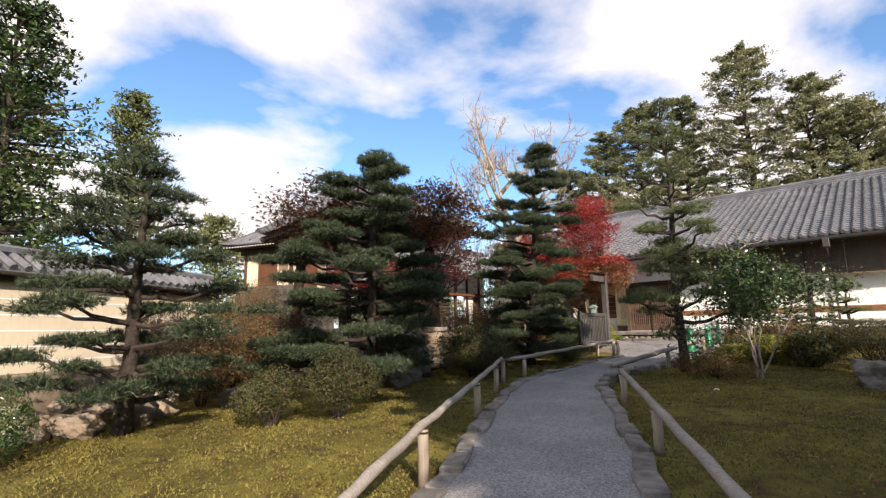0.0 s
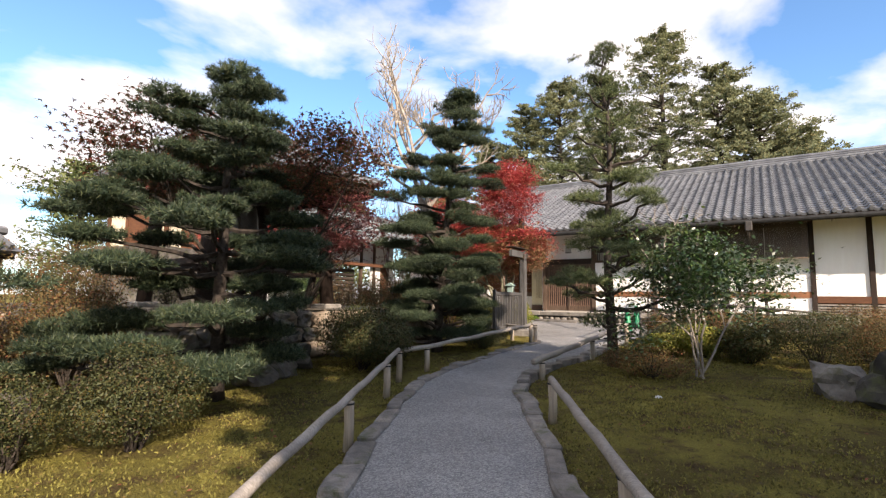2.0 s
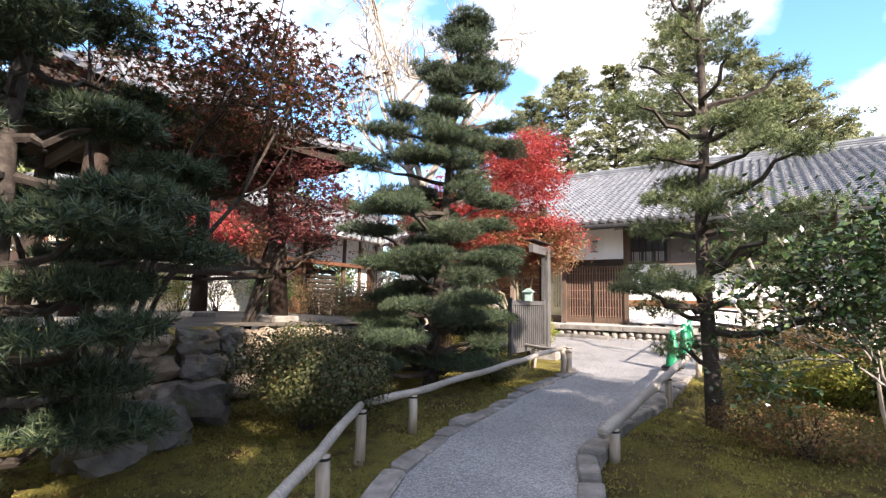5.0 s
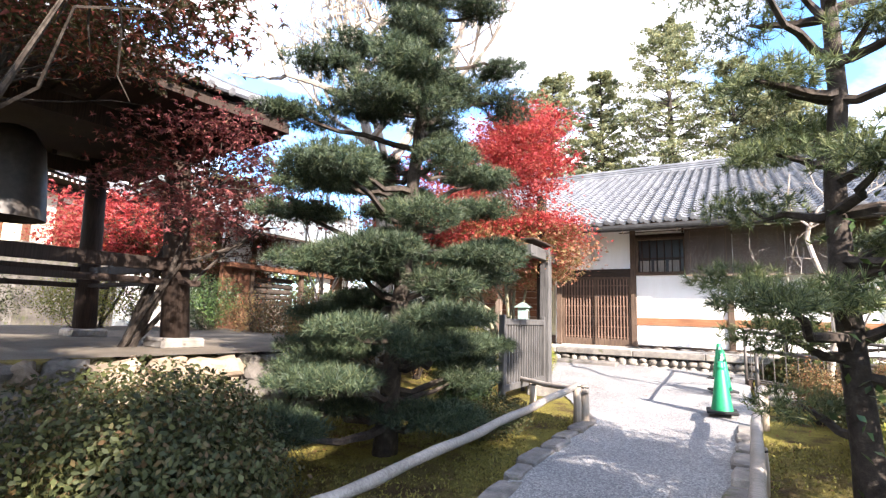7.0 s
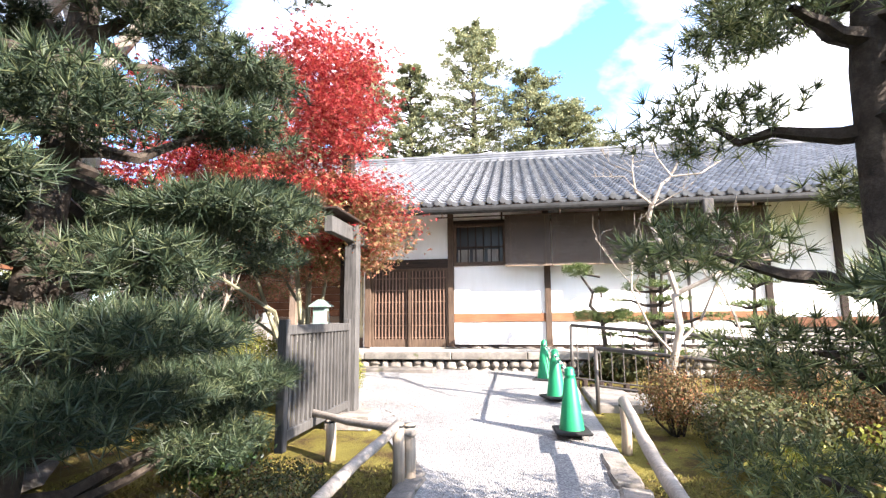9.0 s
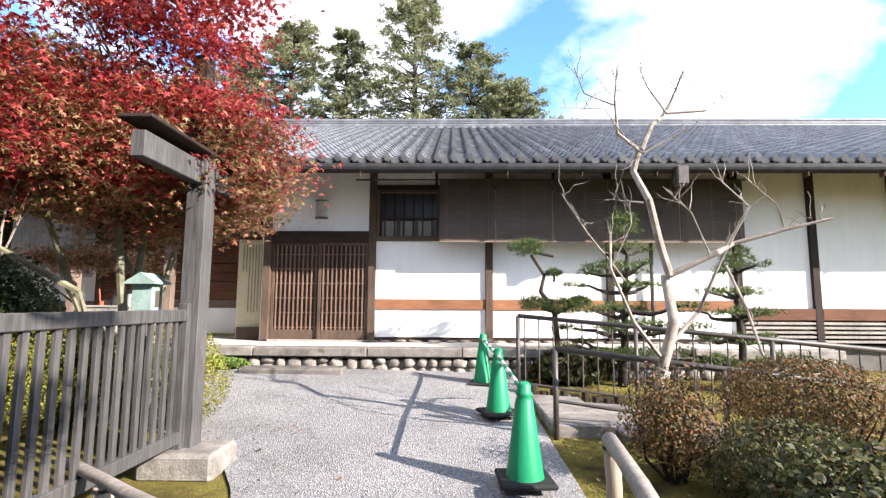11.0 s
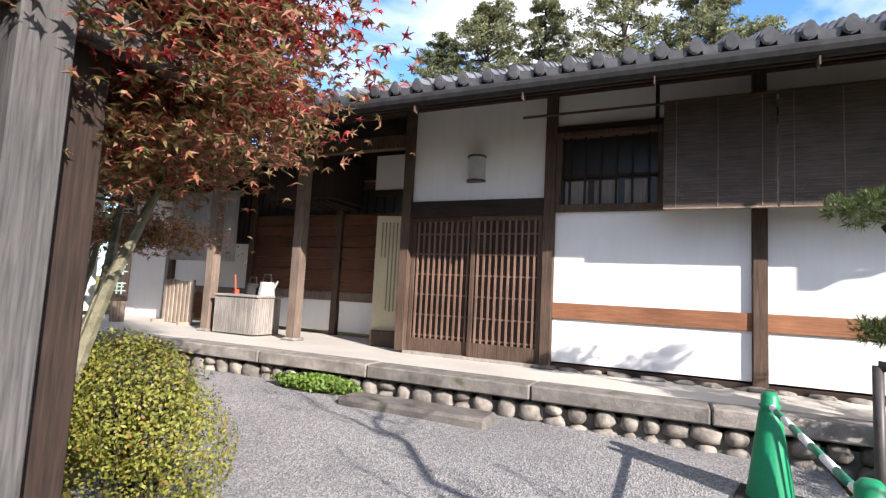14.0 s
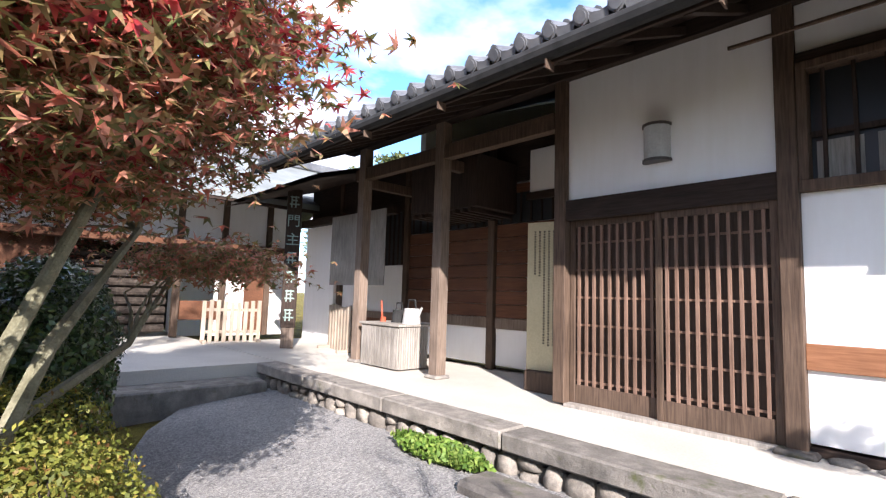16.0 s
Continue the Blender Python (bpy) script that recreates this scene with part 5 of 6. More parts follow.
for i in range(9):
    ob = part("flower", bud_mesh, None, camellia)
    ob.location = tp[(i * 37) % len(tp)]
pb = bmesh.new()
bmesh.ops.create_icosphere(pb, subdivisions=2, radius=0.05, matrix=Matrix.Diagonal((1, 1, 0.55, 1)))
petal = solo("fallen_flower", pb, M["petal"], "white fallen camellia flower on the moss", "flower", smooth=True)
petal.location = (4.02, 10.82, 0.1)

# leafless trees
def bare_tree(at, z0, label, seed, L, r, depth, lean, fork=3, ang=0.5, shrink=0.72, bark="palebark"):
    rng = np.random.default_rng(seed)
    tree = thing("bare_tree", label, "tree", (at[0], at[1], z0))
    d = np.array(lean, float)
    d /= np.linalg.norm(d)
    pts = [d * L * i / 4 + rng.normal(size=3) * 0.02 * L * (i > 0) for i in range(5)]
    part("trunk", tube(bmesh.new(), pts, [r * 1.25, r, r * 0.92, r * 0.85, r * 0.75], 9), M[bark], tree, smooth=True)
    for k in range(fork + 1):
        e = d + rng.normal(size=3) * np.array((ang, ang, 0.15))
        e[2] = abs(e[2]) + 0.2
        e /= np.linalg.norm(e)
        bm = bmesh.new()
        branch_tree(rng, bm, pts[4 if k < 2 else 3] * (1 if k < 3 else 0.85), e, L * shrink * rng.uniform(0.8, 1.15), r * 0.6, depth - 1, [], -1.2, fork, ang, shrink)
        part("limb", bm, M[bark], tree)
    return tree


# the bare tree by the railing: crooked pale limbs with thin twigs
bt = thing("bare_tree", "crooked pale leafless tree beside the ramp railing", "tree", (3.32, 17.33, 0.43), 2.5)
part("trunk", tube(bmesh.new(), [(0.0, 0, -0.03), (-0.04, 0.12, 0.53), (0.03, -0.08, 1.09), (0.05, 0.09, 1.5)], [0.055, 0.05, 0.046, 0.042], 9), M["palebark"], bt, smooth=True)
bt_rng = np.random.default_rng(81)
for pts, r0, r1 in (
        ([(0.05, 0, 1.5), (-0.04, -0.02, 1.8), (-0.16, -0.12, 2.15), (-0.19, 0.12, 2.47), (-0.16, 0.07, 2.64)], 0.036, 0.028),
        ([(-0.16, 0, 2.64), (-0.04, 0.03, 2.89), (0.09, 0.11, 2.99), (0.18, 0.11, 3.13), (0.28, 0.03, 3.41)], 0.024, 0.012),
        ([(0.09, 0, 2.99), (0.42, -0.05, 3.0), (0.74, 0.09, 3.2)], 0.014, 0.006),
        ([(0.09, 0, 2.99), (-0.07, 0.01, 3.24), (-0.11, 0.08, 3.45)], 0.012, 0.005),
        ([(-0.16, 0, 2.62), (-0.35, 0.06, 2.82), (-0.41, -0.06, 3.08), (-0.37, -0.05, 3.41)], 0.018, 0.009),
        ([(-0.4, 0, 3.06), (-0.63, 0.12, 3.22), (-0.79, -0.12, 3.34)], 0.008, 0.004),
        ([(-0.32, 0, 2.78), (-0.53, -0.11, 2.98), (-0.91, -0.07, 3.0)], 0.007, 0.003),
        ([(0.05, 0, 1.5), (0.42, -0.11, 1.69), (0.7, 0.11, 1.8), (1.12, -0.01, 1.92), (1.48, -0.1, 2.01)], 0.03, 0.012),
        ([(0.56, 0, 1.75), (0.74, -0.1, 2.11), (0.56, 0.05, 2.4)], 0.012, 0.006),
        ([(1.12, 0, 1.92), (1.05, -0.01, 2.15), (0.77, -0.06, 2.36)], 0.01, 0.004),
        ([(-0.07, 0, 0.8), (-0.33, -0.11, 1.09), (-0.52, -0.12, 1.55), (-0.46, 0.02, 1.87)], 0.02, 0.008),
        ([(-0.35, 0, 1.45), (-0.7, -0.06, 1.87), (-0.91, -0.03, 2.22)], 0.01, 0.004),
        ([(-0.49, 0, 1.52), (-0.32, -0.11, 1.94), (-0.28, 0.01, 2.15)], 0.007, 0.003),
        ([(0.05, 0, 0.92), (0.35, 0.12, 1.17), (0.56, 0.05, 1.66), (0.77, -0.06, 2.11)], 0.022, 0.007),
        ([(0.42, 0, 1.69), (0.21, -0.12, 2.04), (0.0, -0.05, 2.29)], 0.009, 0.003),
        ([(0.56, 0, 1.59), (0.65, -0.1, 1.24), (0.77, -0.11, 0.81)], 0.012, 0.012),
        ([(-0.16, 0, 2.15), (-0.39, 0.11, 2.2), (-0.32, -0.05, 2.5)], 0.01, 0.004),
        ([(-0.14, 0, 2.61), (0.11, -0.04, 2.75), (0.28, -0.1, 2.82)], 0.01, 0.003)):
    n = len(pts) - 1
    bm = tube(bmesh.new(), pts, [r0 + (r1 - r0) * i / n for i in range(n + 1)], 7, False)
    for i in range(6):
        w = bt_rng.random()
        a = np.array(pts[-2]) * w + np.array(pts[-1]) * (1 - w)
        e = a + bt_rng.normal(size=3) * 0.10 + np.array((0, 0, 0.16))
        tube(bm, limb(bt_rng, a, e, -0.05, 4, 0.08), [0.004, 0.0035, 0.003, 0.002, 0.0015], 4, False)
    part("limb", bm, M["palebark"], bt)
bare_tree((10.5, 17.5), 0.4, "bare pale shrub before the white wall", 83, 0.8, 0.03, 4, (0, 0, 1), 3, 0.6, 0.75)
bare_tree((-2.7, 14.9), 0.5, "large pale leafless tree behind the layered pine", 84, 3.3, 0.14, 6, (0.02, 0, 1), 3, 0.72, 0.64)
bare_tree((-3.6, 14.4), 0.5, "bare sapling in the shrubs", 85, 1.5, 0.03, 4, (0.1, 0, 1), 3, 0.35, 0.75)
bare_tree((-4.6, 16.4), 0.5, "bare sapling in the shrubs", 86, 1.6, 0.03, 4, (-0.1, 0, 1), 3, 0.35, 0.75)
bare_tree((-2.6, 16.9), 0.45, "bare sapling in the shrubs", 87, 1.2, 0.025, 3, (-0.1, 0, 1), 3, 0.35, 0.75)

# ---- rails of weathered poles ----
def pole_rail(pts, posts, label, r=0.04, name="pole_rail"):
    ob = thing(name, label, "rail", group="pole rails along the path")
    bm = bmesh.new()
    pv = [Vector(p) for p in pts]
    dense, rad = [], []
    for a, b in zip(pv, pv[1:]):
        n = max(2, int((b - a).length / 0.28))
        for i in range(n):
            dense.append(a.lerp(b, i / n))
    dense.append(pv[-1])
    for i, p in enumerate(dense):                              # swollen at the nodes
        rad.append(r * (1.0 + 0.10 * (i % 2)) * (1 - 0.12 * i / len(dense)))
        p.z += 0.008 * math.sin(i * 1.7)
    part("pole", tube(bm, dense, rad, 10), M["bamboo"], ob, "long grey pole", True)
    for x, y, z in posts:
        g = gz(x, y) - 0.05
        post = part("post", tube(bmesh.new(), [(x, y, g), (x + 0.01, y, (g + z) / 2), (x, y, z)], [0.052, 0.048, 0.05], 9), M["pale"], ob, smooth=True)
        t = bmesh.new()
        bmesh.ops.create_cone(t, cap_ends=True, segments=10, radius1=0.055, radius2=0.055, depth=0.018, matrix=Matrix.Translation((x, y, z - 0.02)))
        part("lashing", t, M["rubber"], post, "black rope lashing")
    return ob


pole_rail([(6.6, -1.2, 0.0), (4.6, 2.25, 0.16), (3.23, 4.6, 0.31), (1.84, 7.08, 0.41), (0.84, 8.87, 0.5), (0.2, 9.98, 0.56)],
          [(4.62, 2.25, 0.15), (3.26, 4.6, 0.29), (1.87, 7.08, 0.39), (0.87, 8.87, 0.48), (0.28, 9.9, 0.53)], "weathered pole rail curving along the path's mossy edge")
pole_rail([(-0.05, 10.35, 0.48), (0.1, 10.95, 0.53), (0.25, 12.6, 0.64), (0.42, 14.95, 0.8)], [(0.1, 10.95, 0.5), (0.43, 14.92, 0.82), (0.5, 15.02, 0.8)], "weathered pole rail under the layered pine")
pole_rail([(0.55, 14.95, 0.74), (-0.4, 15.62, 0.72), (-0.9, 15.95, 0.72)], [(-0.4, 15.62, 0.7)], "short pale pole rail turning off to the gate", 0.035)
pole_rail([(8.2, 0.2, 0.05), (6.2, 3.7, 0.22), (4.55, 6.56, 0.4), (3.22, 8.92, 0.5)], [(6.2, 3.7, 0.2), (4.57, 6.56, 0.38), (3.24, 8.9, 0.48)], "weathered pole rail along the path's shaded edge", 0.042)
pole_rail([(2.18, 10.9, 0.42), (2.26, 13.0, 0.57), (2.3, 14.5, 0.68), (2.42, 16.1, 0.84)], [(2.2, 11.2, 0.4), (2.3, 13.65, 0.6), (2.42, 16.06, 0.82)], "thick weathered pole rail beside the slender pine", 0.05)

# edging stones of the walk
def kerb_stone(seed, w, d, h):
    bm = bmesh.new()
    box(bm, -w / 2, w / 2, -d / 2, d / 2, -0.12, h, bevel=0.018)
    bmesh.ops.subdivide_edges(bm, edges=bm.edges[:], cuts=1)
    for v in bm.verts:
        v.co += Vector((noise.noise(v.co * 9 + Vector((seed, 0, 0))), noise.noise(v.co * 9 + Vector((0, seed, 0))), 0.5 * noise.noise(v.co * 9 + Vector((0, 0, seed))))) * 0.022
    return mesh_of("edging_stone", bm, M["kerb"])


stones = [kerb_stone(i * 7.3, 0.19, 0.40 + 0.05 * i, 0.075 + 0.012 * (i % 3)) for i in range(5)]
rk = random.Random(9)
for side in (1, 2):
    y = -4.0
    while y < 15.5:
        L = rk.uniform(0.36, 0.62)
        x0, x1 = edge_at(y, side), edge_at(y + L, side)
        k = rk.randrange(5)
        ob = part("edging_stone", stones[k], None, path)
        run = math.hypot(x1 - x0, L)
        ob.matrix_basis = pose((x0 + x1) / 2 + (-0.05 if side == 1 else 0.05) + rk.uniform(-0.02, 0.02), y + L / 2, gz(0, y) + rk.uniform(-0.025, 0.015), 0, rk.uniform(-4, 4), -math.degrees(math.atan2(x1 - x0, L))) @ Matrix.Diagonal((rk.uniform(0.85, 1.25), run / (0.40 + 0.05 * k) * 0.97, 1, 1))
        y += L

# ---- gate of grey weathered wood ----
gate = thing("wooden_gate", "open grey weathered timber gateway with a slatted fence leaf", "gate", (0.42, -0.42, 0.0))


def G(name, x0, x1, y0, y1, z0, z1, mat="grey", label="", bevel=0.006, m=None):
    return part(name, B(x0, x1, y0, y1, z0, z1, bevel=bevel, m=m), M[mat], gate, label)


G("gate_post", -1.13, -0.97, 17.22, 17.38, 0.5, 2.86, "grey")
G("top_beam", -1.1, -1.0, 16.45, 17.95, 2.62, 2.80, "grey", "")
G("cap_board", -1.17, -0.93, 16.4, 18.0, 2.865, 2.895, "dark")
G("base_stone", -1.3, -0.72, 17.05, 17.5, 0.35, 0.56, "slab", "rough granite base stone", 0.03)
fm = Matrix.Translation((-1.07, 17.25, 0.52)) @ Matrix.Rotation(radians(270), 4, "Z")
for z in (0.08, 1.0):
    G("fence_rail", 0, 1.75, -0.03, 0.03, z, z + 0.09, m=fm)
G("fence_stile", 0, 0.08, -0.04, 0.04, 0.0, 1.14, m=fm)
G("fence_stile", 1.7, 1.78, -0.04, 0.04, 0.0, 1.14, m=fm)
for i in range(15):
    x = 0.15 + i * 0.103
    G("fence_slat", x, x + 0.042, -0.012, 0.012, 0.17, 1.0, bevel=0, m=fm)

G("back_pole", -1.27, -1.14, 17.46, 17.6, 0.4, 3.85, "dark", "dark bark-covered pole")

# small lantern box on a post
lan = thing("lantern_box", "pale green metal box with small gabled lid on a post", "post box", (-1.05, 16.93, 0.38))
lan.scale = (0.66, 0.66, 0.66)
part("stand", B(-0.05, 0.05, -0.05, 0.05, 0, 1.83), M["grey"], lan)
lan_body = part("body", B(-0.13, 0.13, -0.11, 0.11, 1.83, 2.19, bevel=0.01), M["verdigris"], lan)
part("slot_plate", B(0.131, 0.138, -0.05, 0.05, 1.89, 2.09, bevel=0), M["ink"], lan_body, "dark engraved plate")
lr = bmesh.new()
rp = [(-0.19, 2.19), (-0.05, 2.28), (0.0, 2.31), (0.05, 2.28), (0.19, 2.19), (0.19, 2.17), (-0.19, 2.17)]
va, vb = [lr.verts.new((x, -0.18, z)) for x, z in rp], [lr.verts.new((x, 0.18, z)) for x, z in rp]
lr.faces.new(va)
lr.faces.new(vb[::-1])
for i in range(7):
    lr.faces.new((va[i], vb[i], vb[(i + 1) % 7], va[(i + 1) % 7]))
part("lid", lr, M["verdigris"], lan)

# ---- cones and striped bars ----
def cone_at():
    ob = thing("traffic_cone", "green plastic traffic cone on a black base", "traffic cone", group="cones along the court")
    bm = bmesh.new()
    prof = [(0.135, 0.035), (0.13, 0.06), (0.062, 0.56), (0.05, 0.585), (0.066, 0.60), (0.05, 0.615), (0.05, 0.66), (0.03, 0.685)]
    rings = [[bm.verts.new((r * math.cos(a), r * math.sin(a), z)) for a in (2 * math.pi * k / 20 for k in range(20))] for r, z in prof]
    for a, b in zip(rings, rings[1:]):
        for k in range(20):
            bm.faces.new((a[k], a[(k + 1) % 20], b[(k + 1) % 20], b[k]))
    bm.faces.new(rings[-1])
    part("cone", bm, M["cone"], ob, "green plastic cone", True)
    part("base", B(-0.19, 0.19, -0.19, 0.19, 0.0, 0.035, bevel=0.012), M["rubber"], ob, "black rubber base")
    return ob


c0 = cone_at()
spots = [(1.96, 16.55, 4), (1.94, 18.35, 20), (1.87, 19.84, -12)]
c0.matrix_basis = pose(spots[0][0], spots[0][1], gz(0, spots[0][1]) + 0.035, 0, 0, spots[0][2])
for x, y, r in spots[1:]:
    copy_thing(c0, pose(x, y, gz(0, y) + 0.035, 0, 0, r))
for (xa, ya, _), (xb, yb, _) in zip(spots, spots[1:]):
    a, b = Vector((xa, ya, gz(0, ya) + 0.635)), Vector((xb, yb, gz(0, yb) + 0.635))
    bar = thing("cone_bar", "green and white striped bar between traffic cones", "barrier bar", group="bars between the cones")
    for i in range(9):
        p, q = a.lerp(b, i / 9), a.lerp(b, (i + 1) / 9)
        part("stripe", tube(bmesh.new(), [p, q], 0.019, 8), M["greenpaint" if i % 2 else "whitepaint"], bar, smooth=True)

# ---- ramp with railings ----
ramp = tagged(new("stone_ramp", mesh_of("stone_ramp", B(0, 0.001, 0, 0.001, 0, 0.001, bevel=0), M["kerb"])), "sloping ramp paved with rough stone slabs", "ramp", kind="structure")
rs = random.Random(12)
for i, j in product(range(5), range(3)):
    w = 0.62
    x0, y0 = 2.4 + i * w, 17.75 + j * 0.52 - i * 0.10
    ob = part("paving_stone", B(x0, x0 + w - 0.025, y0, y0 + 0.50, 0.2, 0.545 - 0.05 * i + rs.uniform(-0.012, 0.012), bevel=0.018), M["kerb"], ramp)


def railing(a, b, h, bars, label, low=0.12):
    ob = thing("metal_railing", label, "railing")
    a, b = Vector(a), Vector(b)
    up = Vector((0, 0, h))
    part("handrail", tube(bmesh.new(), [a + up, b + up], 0.028, 8), M["steel"], ob, smooth=True)
    part("lower_rail", tube(bmesh.new(), [a + Vector((0, 0, low)), b + Vector((0, 0, low))], 0.016, 6), M["steel"], ob)
    n = max(1, round((b - a).length / 1.25))
    for i in range(n + 1):
        p = a.lerp(b, i / n)
        part("post", tube(bmesh.new(), [p - Vector((0, 0, 0.12)), p + up], 0.027, 8), M["steel"], ob, smooth=True)
    for i in range(bars):
        p = a.lerp(b, (i + 0.5) / bars)
        part("baluster", tube(bmesh.new(), [p + Vector((0, 0, low)), p + up], 0.009, 5, False), M["steel"], ob)
    return ob


railing((2.3, 19.45, 0.55), (6.4, 18.2, 0.2), 0.97, 24, "dark steel railing with upright bars beside the ramp")
railing((2.42, 17.7, 0.47), (5.2, 17.0, 0.2), 0.78, 0, "dark steel handrail on plain posts by the ramp", 0.3)

# ---- porch clutter ----
bx = thing("slatted_box", "low pale wooden box faced with upright slats", "box", (-4.75, 21.95, FLOOR))
part("body", B(-0.42, 0.42, -0.25, 0.25, 0.03, 0.56), M["greywood"], bx)
for i in range(22):
    x = -0.42 + i * 0.0385
    part("slat", B(x, x + 0.03, -0.268, -0.25, 0.02, 0.57, bevel=0), M["greywood"], bx)
for i in range(13):
    y = -0.25 + i * 0.0385
    part("slat", B(0.42, 0.438, y, y + 0.03, 0.02, 0.57, bevel=0), M["greywood"], bx)
part("lid", B(-0.46, 0.46, -0.29, 0.29, 0.575, 0.61, bevel=0.006), M["greywood"], bx)


def kettle(at, r, mat, label):
    ob = thing("watering_can", label, "watering can", at)
    bm = bmesh.new()
    bmesh.ops.create_cone(bm, cap_ends=True, segments=16, radius1=r, radius2=r * 0.8, depth=r * 1.6, matrix=Matrix.Translation((0, 0, r * 0.8)))
    part("can", bm, M[mat], ob, smooth=False)
    part("spout", tube(bmesh.new(), [(r * 0.8, 0, r * 0.5), (r * 1.6, 0, r * 1.7)], [r * 0.22, r * 0.12], 7), M[mat], ob)
    part("handle", tube(bmesh.new(), [(-r * 0.7, 0, r * 1.5), (-r * 0.5, 0, r * 2.5), (r * 0.5, 0, r * 2.5), (r * 0.7, 0, r * 1.5)], r * 0.1, 6), M["rubber"], ob)
    return ob


kettle((-4.42, 21.98, FLOOR + 0.61), 0.13, "lampshade", "grey metal watering can on the slatted box")
kettle((-4.75, 22.02, FLOOR + 0.61), 0.11, "rubber", "dark watering can on the slatted box")
lad = thing("red_ladle", "red handled ladle leaning on the box", "ladle", (-4.98, 21.9, FLOOR + 0.61))
part("handle", tube(bmesh.new(), [(0, 0, 0.02), (-0.04, 0, 0.3)], 0.012, 6), M["red"], lad)
part("cup", tube(bmesh.new(), [(0.02, 0, 0.0), (0.02, 0, 0.07)], 0.04, 10), M["red"], lad)

board = thing("notice_board", "tall cream notice board with columns of dark writing", "notice board", (-2.32, 22.2, FLOOR))
part("panel", B(-0.27, 0.27, -0.012, 0.012, 0.22, 1.86, m=Matrix.Rotation(radians(12), 4, "Z")), M["paper"], board)
for i in range(8):
    x = 0.21 - i * 0.055
    n = 1.25 if i not in (6, 7) else 0.5
    wb, z = bmesh.new(), 1.76
    while z > 1.76 - n:
        h = 0.016 + 0.012 * ((i * 7 + int(z * 100)) % 3) / 2
        box(wb, x - 0.011, x + 0.011, -0.0145, -0.0125, z - h, z)
        z -= h + 0.011
    bmesh.ops.transform(wb, matrix=Matrix.Rotation(radians(12), 4, "Z"), verts=wb.verts)
    tagged(part("writing", wb, M["ink"], board), kind="stuff")
part("foot", B(-0.24, 0.24, -0.13, 0.13, 0.0, 0.22, bevel=0.01), M["post"], board)

sign = thing("sign_post", "dark wooden sign plank with pale green carved characters", "sign", (-7.51, 21.69, FLOOR), 63)
part("plank", B(-0.13, 0.13, -0.03, 0.03, 0.36, 2.85, bevel=0.01), M["dark"], sign)
part("foot", B(-0.11, 0.11, -0.05, 0.05, 0.0, 0.36), M["pillar"], sign)
for i in range(7):
    z = 2.62 - i * 0.34
    if i in (1, 2):
        fc = bpy.data.curves.new("character", "FONT")
        fc.body, fc.size, fc.extrude, fc.align_x = ("\u9580", "\u4e3b")[i - 1], 0.24, 0.003, "CENTER"
        tmp = bpy.data.objects.new("character", fc)
        scene.collection.objects.link(tmp)
        me = bpy.data.meshes.new_from_object(tmp.evaluated_get(bpy.context.evaluated_depsgraph_get()))
        bpy.data.objects.remove(tmp)
        me.name = "character"
        me.materials.clear()
        me.materials.append(M["verdigris"])
        ob = part("character", me, None, sign)
        ob.matrix_basis = pose(0, -0.033, z - 0.09, 90, 0, 0)
        continue
    for dz, w in ((0.09, 0.075), (0.03, 0.05), (-0.04, 0.085)):
        part("character_stroke", B(-w, w, -0.036, -0.031, z + dz - 0.012, z + dz + 0.012, bevel=0), M["verdigris"], sign)
    for x in (-0.05, 0.02):
        part("character_stroke", B(x - 0.011, x + 0.011, -0.036, -0.031, z - 0.1, z + 0.11, bevel=0), M["verdigris"], sign)


def picket(at, rz, n, label, h=0.78):
    ob = thing("picket_fence", label, "fence", at, rz, group="picket fences at the entrance")
    for i in range(n):
        part("picket", B(i * 0.125, i * 0.125 + 0.075, -0.015, 0.015, 0.0, h + 0.02 * math.sin(i), bevel=0.004), M["pale"], ob)
    for z in (0.16, 0.58):
        part("rail", B(0, n * 0.125 - 0.05, 0.016, 0.045, z, z + 0.06), M["pale"], ob)
    for x in (0.05, n * 0.125 - 0.1):
        part("foot", B(x - 0.04, x + 0.04, -0.22, 0.22, -0.01, 0.05), M["pale"], ob)


picket((-9.15, 20.75, FLOOR + 0.0), 78, 9, "pale low picket fence at the open entrance")
picket((-9.3, 18.2, FLOOR + 0.0), 82, 7, "pale low picket fence at the open entrance")
picket((-7.3, 22.4, FLOOR + 0.0), -8, 8, "weathered low picket fence by the sunlit wall")
curt = solo("hanging_cloth", B(-7.03, -5.4, 22.2, 22.215, 2.14, 3.36), M["greywood"], "grey woven blind hanging in the passage", "blind")

# ---- rocks and terrace ----
def rock_mesh(seed, name="stone", mat="rock", cut=0.75):
    bm = bmesh.new()
    bmesh.ops.create_icosphere(bm, subdivisions=3, radius=1)
    s = Vector((seed * 5.7, seed * 1.3, 0))
    for v in bm.verts:
        p = v.co.copy()
        m = max(abs(c) for c in p)
        p = p / m ** cut
        v.co = p * (0.72 + 0.28 * noise.noise(p * 1.1 + s)) + p * 0.14 * noise.noise(p * 2.6 + s) + p * 0.06 * noise.noise(p * 6 + s)
    return mesh_of(name, bm, M[mat])


